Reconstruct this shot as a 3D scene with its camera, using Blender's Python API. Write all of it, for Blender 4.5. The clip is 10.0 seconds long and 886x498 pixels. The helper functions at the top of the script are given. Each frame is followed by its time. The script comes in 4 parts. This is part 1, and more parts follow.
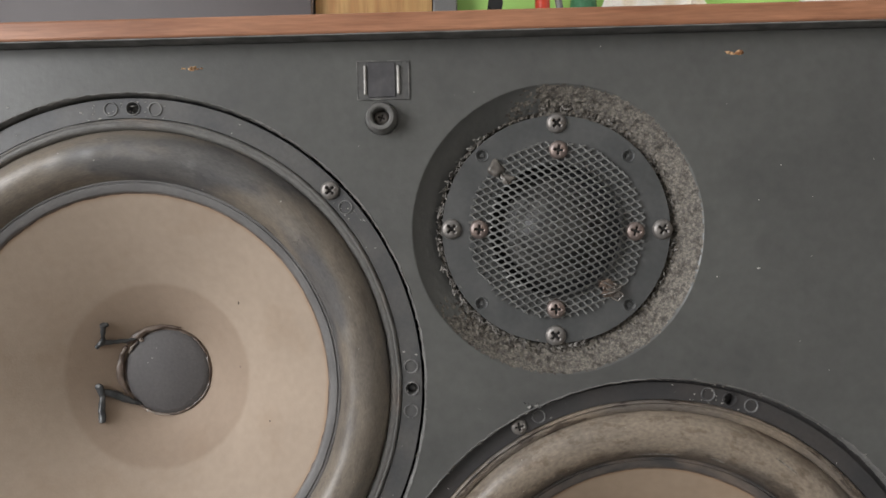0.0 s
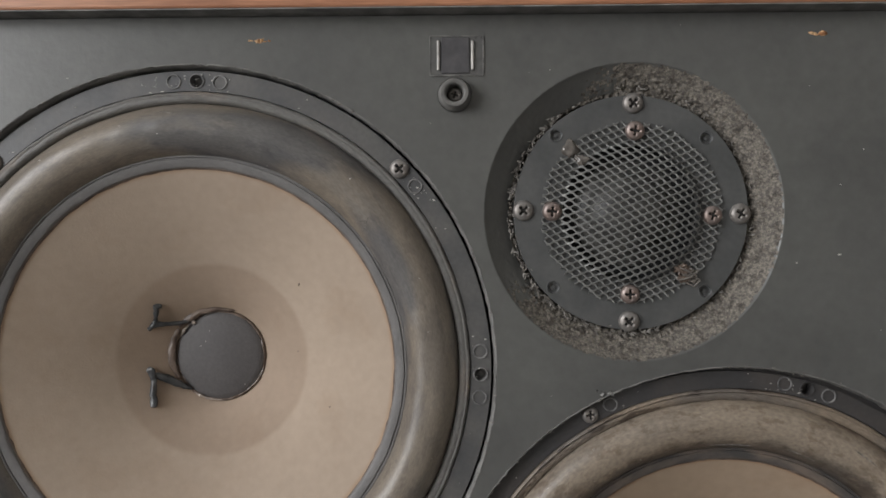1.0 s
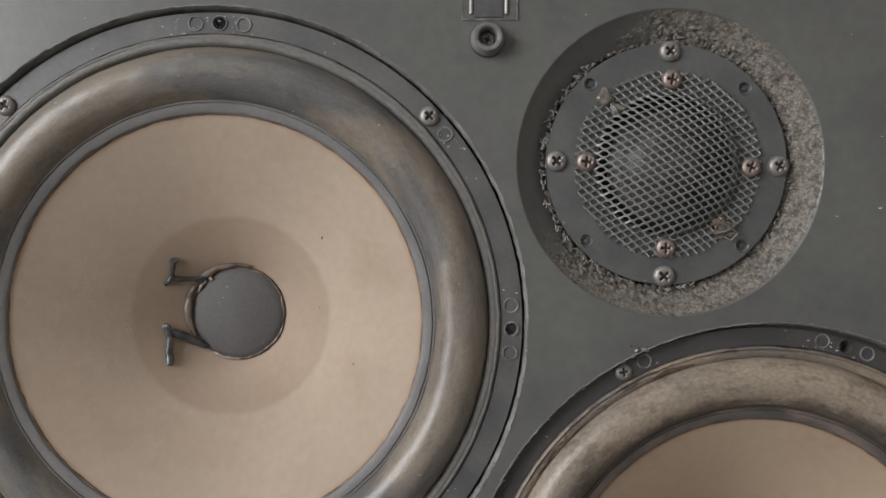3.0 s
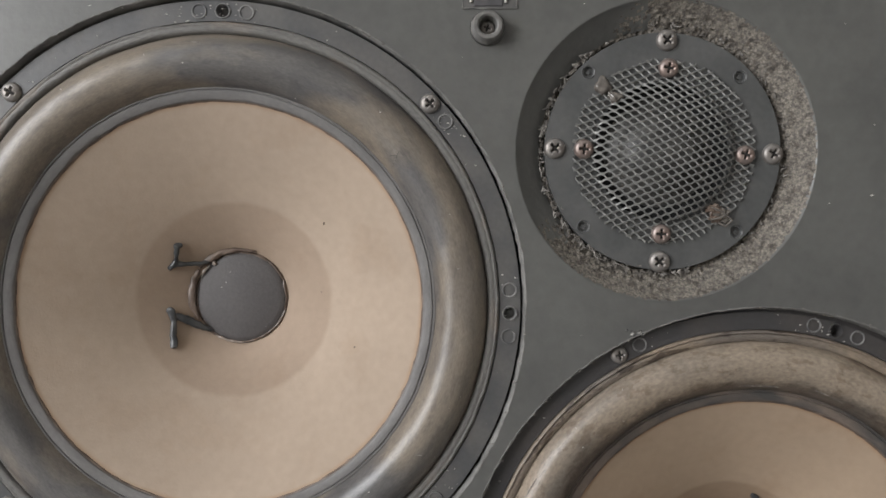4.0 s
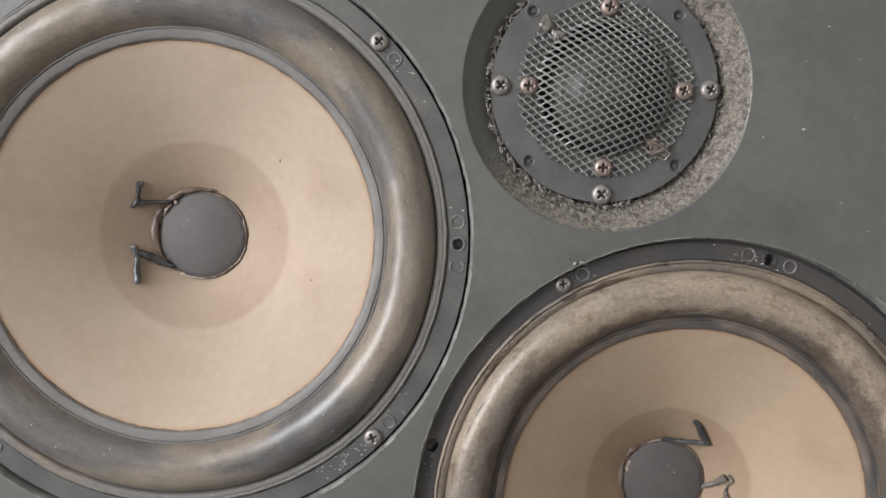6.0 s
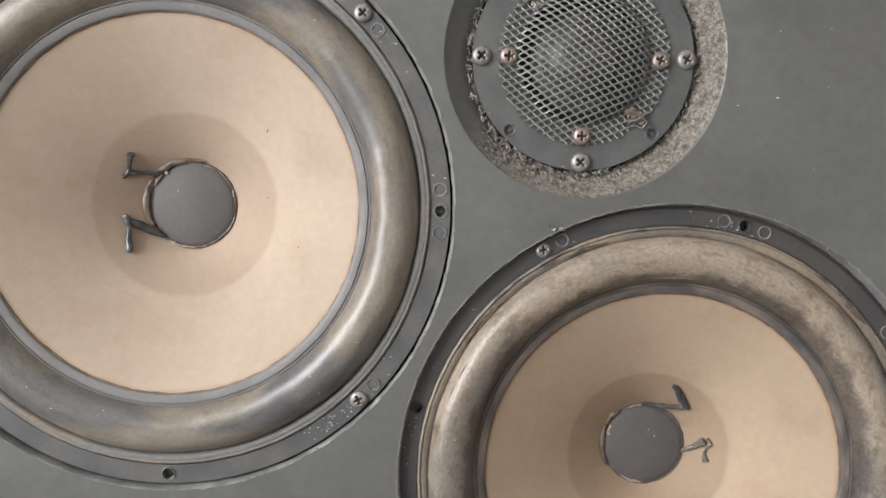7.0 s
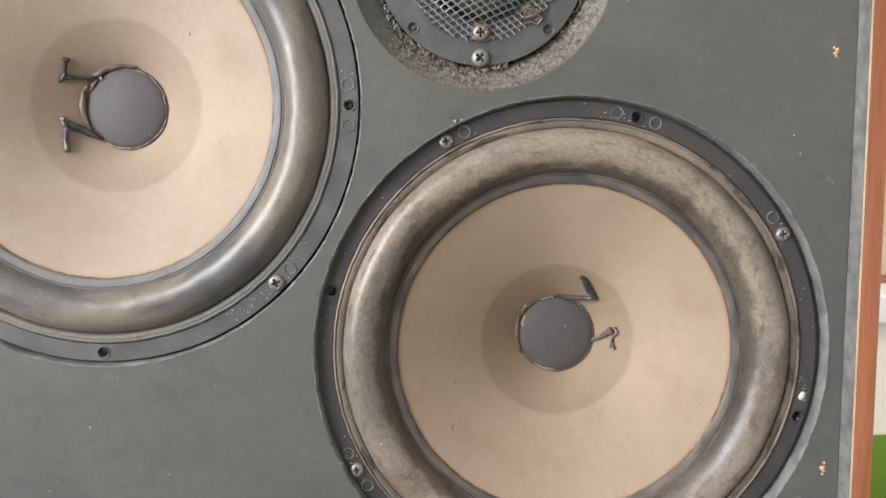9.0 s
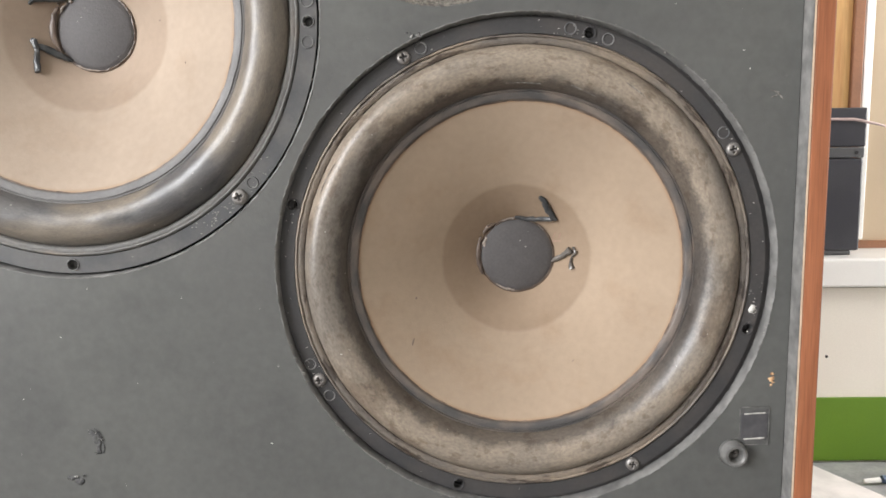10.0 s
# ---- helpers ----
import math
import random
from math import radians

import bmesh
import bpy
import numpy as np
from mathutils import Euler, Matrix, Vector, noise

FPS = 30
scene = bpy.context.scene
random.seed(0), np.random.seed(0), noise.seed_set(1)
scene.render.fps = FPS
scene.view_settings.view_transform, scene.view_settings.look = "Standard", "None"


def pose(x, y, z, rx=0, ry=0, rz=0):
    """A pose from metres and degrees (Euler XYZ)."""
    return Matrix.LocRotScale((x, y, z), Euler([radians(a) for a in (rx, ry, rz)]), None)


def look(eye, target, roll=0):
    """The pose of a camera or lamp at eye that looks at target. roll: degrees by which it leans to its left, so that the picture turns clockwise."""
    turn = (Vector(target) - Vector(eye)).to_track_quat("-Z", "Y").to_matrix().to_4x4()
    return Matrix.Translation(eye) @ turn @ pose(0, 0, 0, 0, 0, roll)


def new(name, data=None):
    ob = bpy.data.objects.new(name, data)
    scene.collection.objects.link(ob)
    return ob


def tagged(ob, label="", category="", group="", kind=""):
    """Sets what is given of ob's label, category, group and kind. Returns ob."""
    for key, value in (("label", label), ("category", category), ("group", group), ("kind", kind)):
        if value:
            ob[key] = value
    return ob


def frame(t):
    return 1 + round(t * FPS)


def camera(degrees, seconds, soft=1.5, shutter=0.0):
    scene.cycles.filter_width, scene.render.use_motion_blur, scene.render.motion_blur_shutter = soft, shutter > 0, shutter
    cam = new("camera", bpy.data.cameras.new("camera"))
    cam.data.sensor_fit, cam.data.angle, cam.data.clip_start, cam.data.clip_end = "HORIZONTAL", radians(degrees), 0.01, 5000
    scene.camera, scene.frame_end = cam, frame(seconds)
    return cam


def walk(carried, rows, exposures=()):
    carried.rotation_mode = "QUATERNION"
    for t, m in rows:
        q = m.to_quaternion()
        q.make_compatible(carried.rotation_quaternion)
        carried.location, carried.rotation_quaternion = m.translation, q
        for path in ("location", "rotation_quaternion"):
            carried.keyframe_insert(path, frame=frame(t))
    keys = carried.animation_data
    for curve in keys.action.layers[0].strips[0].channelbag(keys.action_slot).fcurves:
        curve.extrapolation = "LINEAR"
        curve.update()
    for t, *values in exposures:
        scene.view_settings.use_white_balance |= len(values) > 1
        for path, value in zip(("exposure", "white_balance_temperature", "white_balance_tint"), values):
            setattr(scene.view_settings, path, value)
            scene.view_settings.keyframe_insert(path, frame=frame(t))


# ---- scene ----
cam = camera(61.1, 10.0, 1.6)
PATH = [
    (0, (0.145, -0.33, 1.411), (0.108, 1.67, 1.375), -1.2),
    (0.2, (0.134, -0.322, 1.419), (0.118, 1.677, 1.398), -1.2),
    (0.3, (0.13, -0.322, 1.424), (0.111, 1.677, 1.381), -1.3),
    (0.5, (0.127, -0.321, 1.418), (0.093, 1.679, 1.379), -1.1),
    (0.7, (0.118, -0.325, 1.411), (0.105, 1.674, 1.386), -1.0),
    (1, (0.111, -0.321, 1.402), (0.093, 1.678, 1.374), -0.4),
    (1.2, (0.1112, -0.3183, 1.3956), (0.1001, 1.6814, 1.3672), -0.24),
    (1.5, (0.107, -0.314, 1.389), (0.106, 1.686, 1.37), -0.1),
    (1.7, (0.1034, -0.3121, 1.3915), (0.1087, 1.6877, 1.3631), -0.15),
    (2, (0.101, -0.308, 1.389), (0.104, 1.692, 1.367), -0.1),
    (2.5, (0.097, -0.31, 1.382), (0.102, 1.69, 1.363), -0.0),
    (4, (0.093, -0.317, 1.381), (0.109, 1.682, 1.317), 0.2),
    (4.5, (0.099, -0.326, 1.373), (0.124, 1.672, 1.307), 0.2),
    (5, (0.103, -0.331, 1.366), (0.13, 1.667, 1.294), 0.2),
    (5.2, (0.1046, -0.3306, 1.3647), (0.1371, 1.6673, 1.2788), 0.12),
    (5.5, (0.107, -0.33, 1.364), (0.144, 1.667, 1.262), 0.0),
    (7, (0.119, -0.341, 1.351), (0.154, 1.653, 1.208), -0.2),
    (7.5, (0.125, -0.349, 1.345), (0.155, 1.645, 1.186), -0.4),
    (8, (0.137, -0.357, 1.337), (0.159, 1.635, 1.163), -0.5),
    (8.2, (0.1419, -0.3594, 1.3350), (0.1664, 1.6324, 1.1558), -0.57),
    (8.5, (0.152, -0.364, 1.333), (0.165, 1.627, 1.145), -0.7),
    (9, (0.169, -0.369, 1.312), (0.167, 1.62, 1.102), -0.7),
    (9.2, (0.1739, -0.3699, 1.3024), (0.1595, 1.6186, 1.0882), -0.79),
    (9.5, (0.179, -0.372, 1.29), (0.167, 1.614, 1.058), -0.7),
    (10, (0.194, -0.383, 1.278), (0.171, 1.601, 1.025), -0.7),
]

# ---- world and light ----
EXPOSURES = [(0.0, -0.24), (0.5, -0.41), (1.0, -0.44), (1.5, -0.32), (2.5, -0.22), (4.5, -0.05), (5.0, 0.0), (5.5, 0.2), (7.0, 0.6), (8.5, 0.65), (10.0, 0.61)]
walk(cam, [(t, look(eye, target, roll)) for t, eye, target, roll in PATH], EXPOSURES)

world = bpy.data.worlds.new("world")
scene.world = world
world.use_nodes = True
sky = world.node_tree.nodes.new("ShaderNodeTexSky")
sky.sky_type = "NISHITA"
sky.sun_disc = False
sky.sun_elevation = radians(40)
sky.sun_rotation = radians(200)
world.node_tree.links.new(sky.outputs[0], world.node_tree.nodes["Background"].inputs[0])
world.node_tree.nodes["Background"].inputs[1].default_value = 0.1


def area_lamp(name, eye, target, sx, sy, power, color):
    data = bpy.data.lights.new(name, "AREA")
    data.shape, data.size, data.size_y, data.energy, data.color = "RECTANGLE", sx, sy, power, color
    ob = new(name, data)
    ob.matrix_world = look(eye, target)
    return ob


# daylight through the window's opening in the west wall
area_lamp("window_daylight", (-1.47, -1.3, 1.85), (0.2, -0.9, 1.65), 1.2, 1.3, 62, (0.985, 0.985, 1.0))
# unseen fill lamp at the east wall, added to brighten the bench's far side
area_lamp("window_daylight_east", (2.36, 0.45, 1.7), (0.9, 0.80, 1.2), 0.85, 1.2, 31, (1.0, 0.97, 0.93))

# ---- materials ----


def material(name, base, rough=0.6, metal=0.0, other=None, scale=20.0, mix=(0.4, 0.65), fine=400.0,
             fine_amount=0.12, bump=0.1, bump_scale=300.0, bump_dist=0.0005, stretch=(1, 1, 1), rough_var=0.1,
             random_amount=0.0, coat=0.0):
    m = bpy.data.materials.new(name)
    m.use_nodes = True
    nt = m.node_tree
    n, link = nt.nodes, nt.links
    bsdf = n["Principled BSDF"]
    co = n.new("ShaderNodeTexCoord")
    mp = n.new("ShaderNodeMapping")
    mp.inputs["Scale"].default_value = stretch
    link.new(co.outputs["Object"], mp.inputs[0])
    big = n.new("ShaderNodeTexNoise")
    big.inputs["Scale"].default_value = scale
    big.inputs["Detail"].default_value = 6
    link.new(mp.outputs[0], big.inputs["Vector"])
    ramp = n.new("ShaderNodeValToRGB")
    ramp.color_ramp.elements[0].position, ramp.color_ramp.elements[1].position = mix
    ramp.color_ramp.elements[0].color = (*base, 1)
    ramp.color_ramp.elements[1].color = (*(other or [c * 0.8 for c in base]), 1)
    link.new(big.outputs["Fac"], ramp.inputs[0])
    small = n.new("ShaderNodeTexNoise")
    small.inputs["Scale"].default_value = fine
    small.inputs["Detail"].default_value = 4
    link.new(mp.outputs[0], small.inputs["Vector"])
    hsv = n.new("ShaderNodeHueSaturation")
    rng = n.new("ShaderNodeMapRange")
    rng.inputs["From Min"].default_value, rng.inputs["From Max"].default_value = 0.25, 0.75
    rng.inputs["To Min"].default_value, rng.inputs["To Max"].default_value = 1 - fine_amount, 1 + fine_amount
    link.new(small.outputs["Fac"], rng.inputs["Value"])
    link.new(rng.outputs[0], hsv.inputs["Value"])
    link.new(ramp.outputs[0], hsv.inputs["Color"])
    link.new(hsv.outputs[0], bsdf.inputs["Base Color"])
    rr = n.new("ShaderNodeMapRange")
    rr.inputs["To Min"].default_value, rr.inputs["To Max"].default_value = max(0.03, rough - rough_var), min(1, rough + rough_var)
    link.new(big.outputs["Fac"], rr.inputs["Value"])
    link.new(rr.outputs[0], bsdf.inputs["Roughness"])
    bsdf.inputs["Metallic"].default_value = metal
    bsdf.inputs["Coat Weight"].default_value = coat
    if bump:
        bn = n.new("ShaderNodeTexNoise")
        bn.inputs["Scale"].default_value = bump_scale
        bn.inputs["Detail"].default_value = 5
        link.new(mp.outputs[0], bn.inputs["Vector"])
        b = n.new("ShaderNodeBump")
        b.inputs["Strength"].default_value, b.inputs["Distance"].default_value = bump, bump_dist
        link.new(bn.outputs["Fac"], b.inputs["Height"])
        link.new(b.outputs[0], bsdf.inputs["Normal"])
    return m


def smudged(m, shade, scale, lo, hi):
    """Lays dark rubbed smudges with soft edges over a material's colour."""
    n, link = m.node_tree.nodes, m.node_tree.links
    bsdf = n["Principled BSDF"]
    old = bsdf.inputs["Base Color"].links[0].from_socket
    mp = [k for k in n if k.type == "MAPPING"][0]
    tex = n.new("ShaderNodeTexNoise")
    tex.inputs["Scale"].default_value = scale
    tex.inputs["Detail"].default_value = 8
    tex.inputs["Roughness"].default_value = 0.62
    link.new(mp.outputs[0], tex.inputs["Vector"])
    rng = n.new("ShaderNodeMapRange")
    rng.inputs["From Min"].default_value, rng.inputs["From Max"].default_value = lo, hi
    link.new(tex.outputs["Fac"], rng.inputs["Value"])
    mixn = n.new("ShaderNodeMix")
    mixn.data_type, mixn.blend_type = "RGBA", "MULTIPLY"
    mixn.inputs[7].default_value = (*shade, 1)
    link.new(rng.outputs[0], mixn.inputs[0])
    link.new(old, mixn.inputs[6])
    link.new(mixn.outputs[2], bsdf.inputs["Base Color"])
    return m


def wiped_shaded(m, shade, radius):
    """Dark rubber inside an uneven ring: clean of dust, with the inner slope's shade painted in."""
    n, link = m.node_tree.nodes, m.node_tree.links
    bsdf = n["Principled BSDF"]
    old = bsdf.inputs["Base Color"].links[0].from_socket
    co = n.new("ShaderNodeTexCoord")
    flat = n.new("ShaderNodeVectorMath")
    flat.operation = "MULTIPLY"
    flat.inputs[1].default_value = (1, 0, 1)
    link.new(co.outputs["Object"], flat.inputs[0])
    ln = n.new("ShaderNodeVectorMath")
    ln.operation = "LENGTH"
    link.new(flat.outputs[0], ln.inputs[0])
    wob = n.new("ShaderNodeTexNoise")
    wob.inputs["Scale"].default_value, wob.inputs["Detail"].default_value = 90, 9
    wob.inputs["Roughness"].default_value = 0.7
    link.new(co.outputs["Object"], wob.inputs["Vector"])
    add = n.new("ShaderNodeMath")
    add.operation = "MULTIPLY_ADD"
    add.inputs[1].default_value = 0.013
    link.new(wob.outputs["Fac"], add.inputs[0])
    link.new(ln.outputs["Value"], add.inputs[2])
    rng = n.new("ShaderNodeMapRange")
    rng.inputs["From Min"].default_value, rng.inputs["From Max"].default_value = radius + 0.0048, radius + 0.0082
    rng.inputs["To Min"].default_value, rng.inputs["To Max"].default_value = 1.0, 0.0
    link.new(add.outputs[0], rng.inputs["Value"])
    mixn = n.new("ShaderNodeMix")
    mixn.data_type, mixn.blend_type = "RGBA", "MULTIPLY"
    mixn.inputs[7].default_value = (*shade, 1)
    link.new(rng.outputs[0], mixn.inputs[0])
    link.new(old, mixn.inputs[6])
    link.new(mixn.outputs[2], bsdf.inputs["Base Color"])
    return m


def rolled(m, stretch=(1, 1, 1)):
    """Lets a turned part's grain run round with it, by the mesh's own 'turned' coordinates."""
    n, link = m.node_tree.nodes, m.node_tree.links
    at_node = n.new("ShaderNodeAttribute")
    at_node.attribute_name = "turned"
    mp = [k for k in n if k.type == "MAPPING"][0]
    mp.inputs["Scale"].default_value = stretch
    link.new(at_node.outputs["Vector"], mp.inputs[0])
    return m


def cone_material(name, base, ring, r_ring):
    """Pulp cone: the glue soaked into the paper darkens a round patch at the neck."""
    m = material(name, base, rough=0.85, other=[c * 0.9 for c in base], scale=14, fine=260, fine_amount=0.05,
                 bump=0.25, bump_scale=900, bump_dist=0.0003)
    nt = m.node_tree
    n, link = nt.nodes, nt.links
    bsdf = n["Principled BSDF"]
    old = bsdf.inputs["Base Color"].links[0].from_socket
    co = n.new("ShaderNodeTexCoord")
    flat = n.new("ShaderNodeVectorMath")
    flat.operation = "MULTIPLY"
    flat.inputs[1].default_value = (1, 0, 1)
    link.new(co.outputs["Object"], flat.inputs[0])
    ln = n.new("ShaderNodeVectorMath")
    ln.operation = "LENGTH"
    link.new(flat.outputs[0], ln.inputs[0])
    wob = n.new("ShaderNodeTexNoise")
    wob.inputs["Scale"].default_value = 60
    link.new(co.outputs["Object"], wob.inputs["Vector"])
    add = n.new("ShaderNodeMath")
    add.operation = "MULTIPLY_ADD"
    add.inputs[1].default_value = 0.0015
    link.new(wob.outputs["Fac"], add.inputs[0])
    link.new(ln.outputs["Value"], add.inputs[2])
    rng = n.new("ShaderNodeMapRange")
    rng.interpolation_type = "SMOOTHSTEP"
    rng.inputs["From Min"].default_value, rng.inputs["From Max"].default_value = r_ring - 0.0012, r_ring + 0.0016
    rng.inputs["To Min"].default_value, rng.inputs["To Max"].default_value = 1.0, 0.0
    link.new(add.outputs[0], rng.inputs["Value"])
    mixn = n.new("ShaderNodeMix")
    mixn.data_type = "RGBA"
    mixn.blend_type = "MULTIPLY"
    mixn.inputs[7].default_value = (*ring, 1)
    link.new(rng.outputs[0], mixn.inputs[0])
    link.new(old, mixn.inputs[6])
    # brown glue line that has crept in from the rim
    rim = n.new("ShaderNodeMapRange")
    rim.interpolation_type = "SMOOTHSTEP"
    rim.inputs["From Min"].default_value, rim.inputs["From Max"].default_value = 0.0850, 0.0872
    link.new(add.outputs[0], rim.inputs["Value"])
    mix2 = n.new("ShaderNodeMix")
    mix2.data_type = "RGBA"
    mix2.blend_type = "MULTIPLY"
    mix2.inputs[7].default_value = (0.9, 0.78, 0.68, 1)
    link.new(rim.outputs[0], mix2.inputs[0])
    link.new(mixn.outputs[2], mix2.inputs[6])
    link.new(mix2.outputs[2], bsdf.inputs["Base Color"])
    return m


M = {}
M["baffle"] = material("painted_baffle", (0.103, 0.104, 0.098), rough=0.39, other=(0.089, 0.089, 0.085), scale=9, fine=220,
                       fine_amount=0.1, bump=0.15, bump_scale=500)
M["edge_grey"] = material("grey_painted_edge", (0.2, 0.195, 0.186), rough=0.65, other=(0.115, 0.113, 0.108), scale=90, fine=300, bump=0.3)
M["chamfer"] = material("fibrous_chamfer", (0.092, 0.083, 0.073), rough=0.85, other=(0.2, 0.18, 0.152), scale=620, mix=(0.36, 0.64),
                        fine=1300, fine_amount=0.5, bump=0.6, bump_scale=900, bump_dist=0.0008)
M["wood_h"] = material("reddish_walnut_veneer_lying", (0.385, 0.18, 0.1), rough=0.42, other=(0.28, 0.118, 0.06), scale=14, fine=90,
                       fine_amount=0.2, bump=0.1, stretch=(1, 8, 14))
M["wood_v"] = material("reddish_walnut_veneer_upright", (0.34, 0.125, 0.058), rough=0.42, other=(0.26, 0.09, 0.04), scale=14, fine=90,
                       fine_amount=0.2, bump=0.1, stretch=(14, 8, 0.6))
M["veneer_edge"] = material("pale_veneer_edge", (0.62, 0.47, 0.34), rough=0.6, scale=60)
M["flange"] = material("dusty_painted_basket", (0.068, 0.069, 0.071), rough=0.43, other=(0.1, 0.097, 0.093), scale=45, fine=500, bump=0.2)
M["flange_b"] = material("black_painted_basket", (0.042, 0.041, 0.042), rough=0.42, other=(0.055, 0.05, 0.048), scale=45, fine=500, bump=0.2)
M["worn_paint"] = material("rubbed_paint", (0.075, 0.075, 0.076), rough=0.5, other=(0.21, 0.205, 0.2), scale=150, mix=(0.42, 0.6), fine=500, bump=0.3)
M["gasket"] = material("worn_gasket", (0.128, 0.124, 0.116), rough=0.55, other=(0.19, 0.15, 0.118), scale=30, mix=(0.5, 0.7), fine=500,
                       fine_amount=0.25, bump=0.5, bump_scale=500)
M["rubber_a"] = material("grey_rubber_surround", (0.112, 0.107, 0.103), rough=0.33, other=(0.19, 0.162, 0.13), scale=11, mix=(0.44, 0.54),
                         fine=520, fine_amount=0.2, bump=0.14, bump_scale=700)
M["rubber_b"] = material("dusty_rubber_surround", (0.157, 0.136, 0.114), rough=0.38, other=(0.252, 0.207, 0.16), scale=12, mix=(0.42, 0.56),
                         fine=480, fine_amount=0.26, bump=0.22, bump_scale=600)
M["gasket_b"] = material("torn_tan_gasket", (0.132, 0.114, 0.098), rough=0.5, other=(0.205, 0.164, 0.124), scale=24, mix=(0.4, 0.62), fine=500,
                         fine_amount=0.25, bump=0.5, bump_scale=500)
M["rubber_land"] = material("grey_rubber_land", (0.145, 0.139, 0.135), rough=0.55, scale=40, bump=0.15)
M["land_b"] = material("dark_rubber_land", (0.062, 0.058, 0.056), rough=0.5, other=(0.15, 0.12, 0.1), scale=40, bump=0.15)
M["cone_a"] = cone_material("pale_paper_cone", (0.374, 0.297, 0.229), (0.84, 0.81, 0.79), 0.0448)
M["cone_b"] = cone_material("tan_paper_cone", (0.346, 0.262, 0.187), (0.78, 0.75, 0.72), 0.0425)
M["cap"] = material("dark_felt_cap", (0.074, 0.068, 0.068), rough=0.65, other=(0.085, 0.079, 0.078), scale=60, fine=700, bump=0.3, bump_scale=900)
M["glue"] = material("brown_glue", (0.085, 0.06, 0.047), rough=0.4, other=(0.16, 0.12, 0.095), scale=150, bump=0.4)
M["glue_clear"] = material("grey_glue_blob", (0.15, 0.135, 0.12), rough=0.16, other=(0.085, 0.075, 0.066), scale=250, bump=0.6, bump_scale=400)
M["glue_pale"] = material("pale_dried_glue", (0.34, 0.29, 0.25), rough=0.3, other=(0.17, 0.14, 0.12), scale=300, bump=0.4)
M["tar"] = material("black_tar_coat", (0.03, 0.032, 0.034), rough=0.3, other=(0.07, 0.07, 0.07), scale=160, bump=0.4)
M["steel"] = material("dull_zinc_screw", (0.27, 0.256, 0.242), rough=0.45, metal=0.6, other=(0.19, 0.17, 0.155), scale=220, bump=0.3)
M["copper"] = material("bronzed_screw", (0.26, 0.215, 0.197), rough=0.48, metal=0.65, other=(0.24, 0.18, 0.155), scale=220, bump=0.3)
M["grime"] = material("dark_grime", (0.025, 0.023, 0.021), rough=0.8)
M["plate"] = material("black_tweeter_plate", (0.068, 0.07, 0.07), rough=0.42, other=(0.09, 0.091, 0.09), scale=60, bump=0.15)
M["mesh"] = material("grey_metal_grille", (0.24, 0.24, 0.23), rough=0.36, metal=0.3, other=(0.2, 0.2, 0.192), scale=120, bump=0.2)
M["dome"] = material("dusty_dome", (0.055, 0.054, 0.052), rough=0.42, other=(0.11, 0.107, 0.1), scale=130, bump=0.3)
# near-black that paints the shade inside gaps and holes; colours the knobs too
M["dark"] = material("shade_and_knob_black", (0.015, 0.015, 0.016), rough=0.8)
M["peg"] = material("grey_plastic_peg", (0.15, 0.147, 0.14), rough=0.4, other=(0.11, 0.107, 0.102), scale=150, bump=0.2)
M["clip"] = material("dark_plastic_clip", (0.06, 0.058, 0.062), rough=0.38, other=(0.085, 0.082, 0.086), scale=120, bump=0.3)
M["film"] = material("dull_clear_film", (0.088, 0.087, 0.085), rough=0.3, other=(0.105, 0.104, 0.1), scale=200, bump=0.3)
M["film_edge"] = material("scuffed_film_edge", (0.095, 0.094, 0.09), rough=0.35, other=(0.2, 0.195, 0.185), scale=160, mix=(0.45, 0.6), bump=0.2)
M["staple"] = material("pale_staple", (0.52, 0.5, 0.47), rough=0.45, other=(0.28, 0.265, 0.245), scale=300, bump=0.2)
M["raw_wood"] = material("raw_wood_chip", (0.62, 0.40, 0.22), rough=0.8, other=(0.3, 0.14, 0.06), scale=500, mix=(0.45, 0.6), bump=0.5)
M["fleck"] = material("white_paint_fleck", (0.6, 0.58, 0.54), rough=0.8)
M["gouge"] = material("torn_grey_fibre", (0.045, 0.045, 0.044), rough=0.9, other=(0.34, 0.33, 0.31), scale=700, mix=(0.5, 0.6), bump=0.6)
M["scar"] = material("dark_torn_board", (0.05, 0.05, 0.051), rough=0.7, other=(0.1, 0.098, 0.095), scale=600, bump=0.6)
M["fluff"] = material("grey_fibre_fluff", (0.11, 0.1, 0.09), rough=0.9, other=(0.27, 0.255, 0.235), scale=400, mix=(0.45, 0.62), bump=0.6)
M["stamp"] = material("faded_red_ink", (0.36, 0.235, 0.175), rough=0.85)
M["wall"] = material("off_white_wall", (0.68, 0.66, 0.63), rough=0.8, scale=3, other=(0.64, 0.62, 0.59), fine=60, fine_amount=0.03)
M["ceiling"] = material("white_ceiling", (0.72, 0.71, 0.69), rough=0.9, scale=3, fine_amount=0.03)
M["floor"] = material("grey_floor", (0.2, 0.19, 0.18), rough=0.6, scale=4)
M["table"] = material("grey_ribbed_bench_mat", (0.30, 0.30, 0.30), rough=0.6, other=(0.22, 0.22, 0.225), scale=30, fine=200, bump=0.3)
M["green"] = material("grass_green_panel", (0.125, 0.24, 0.012), rough=0.5, other=(0.108, 0.21, 0.011), scale=5, fine_amount=0.04)
M["light_green"] = material("light_green_panel", (0.40, 0.68, 0.18), rough=0.5, other=(0.36, 0.62, 0.15), scale=5, fine_amount=0.04)
M["cream"] = material("cream_board", (0.82, 0.77, 0.69), rough=0.6, other=(0.79, 0.73, 0.65), scale=5, fine_amount=0.03)
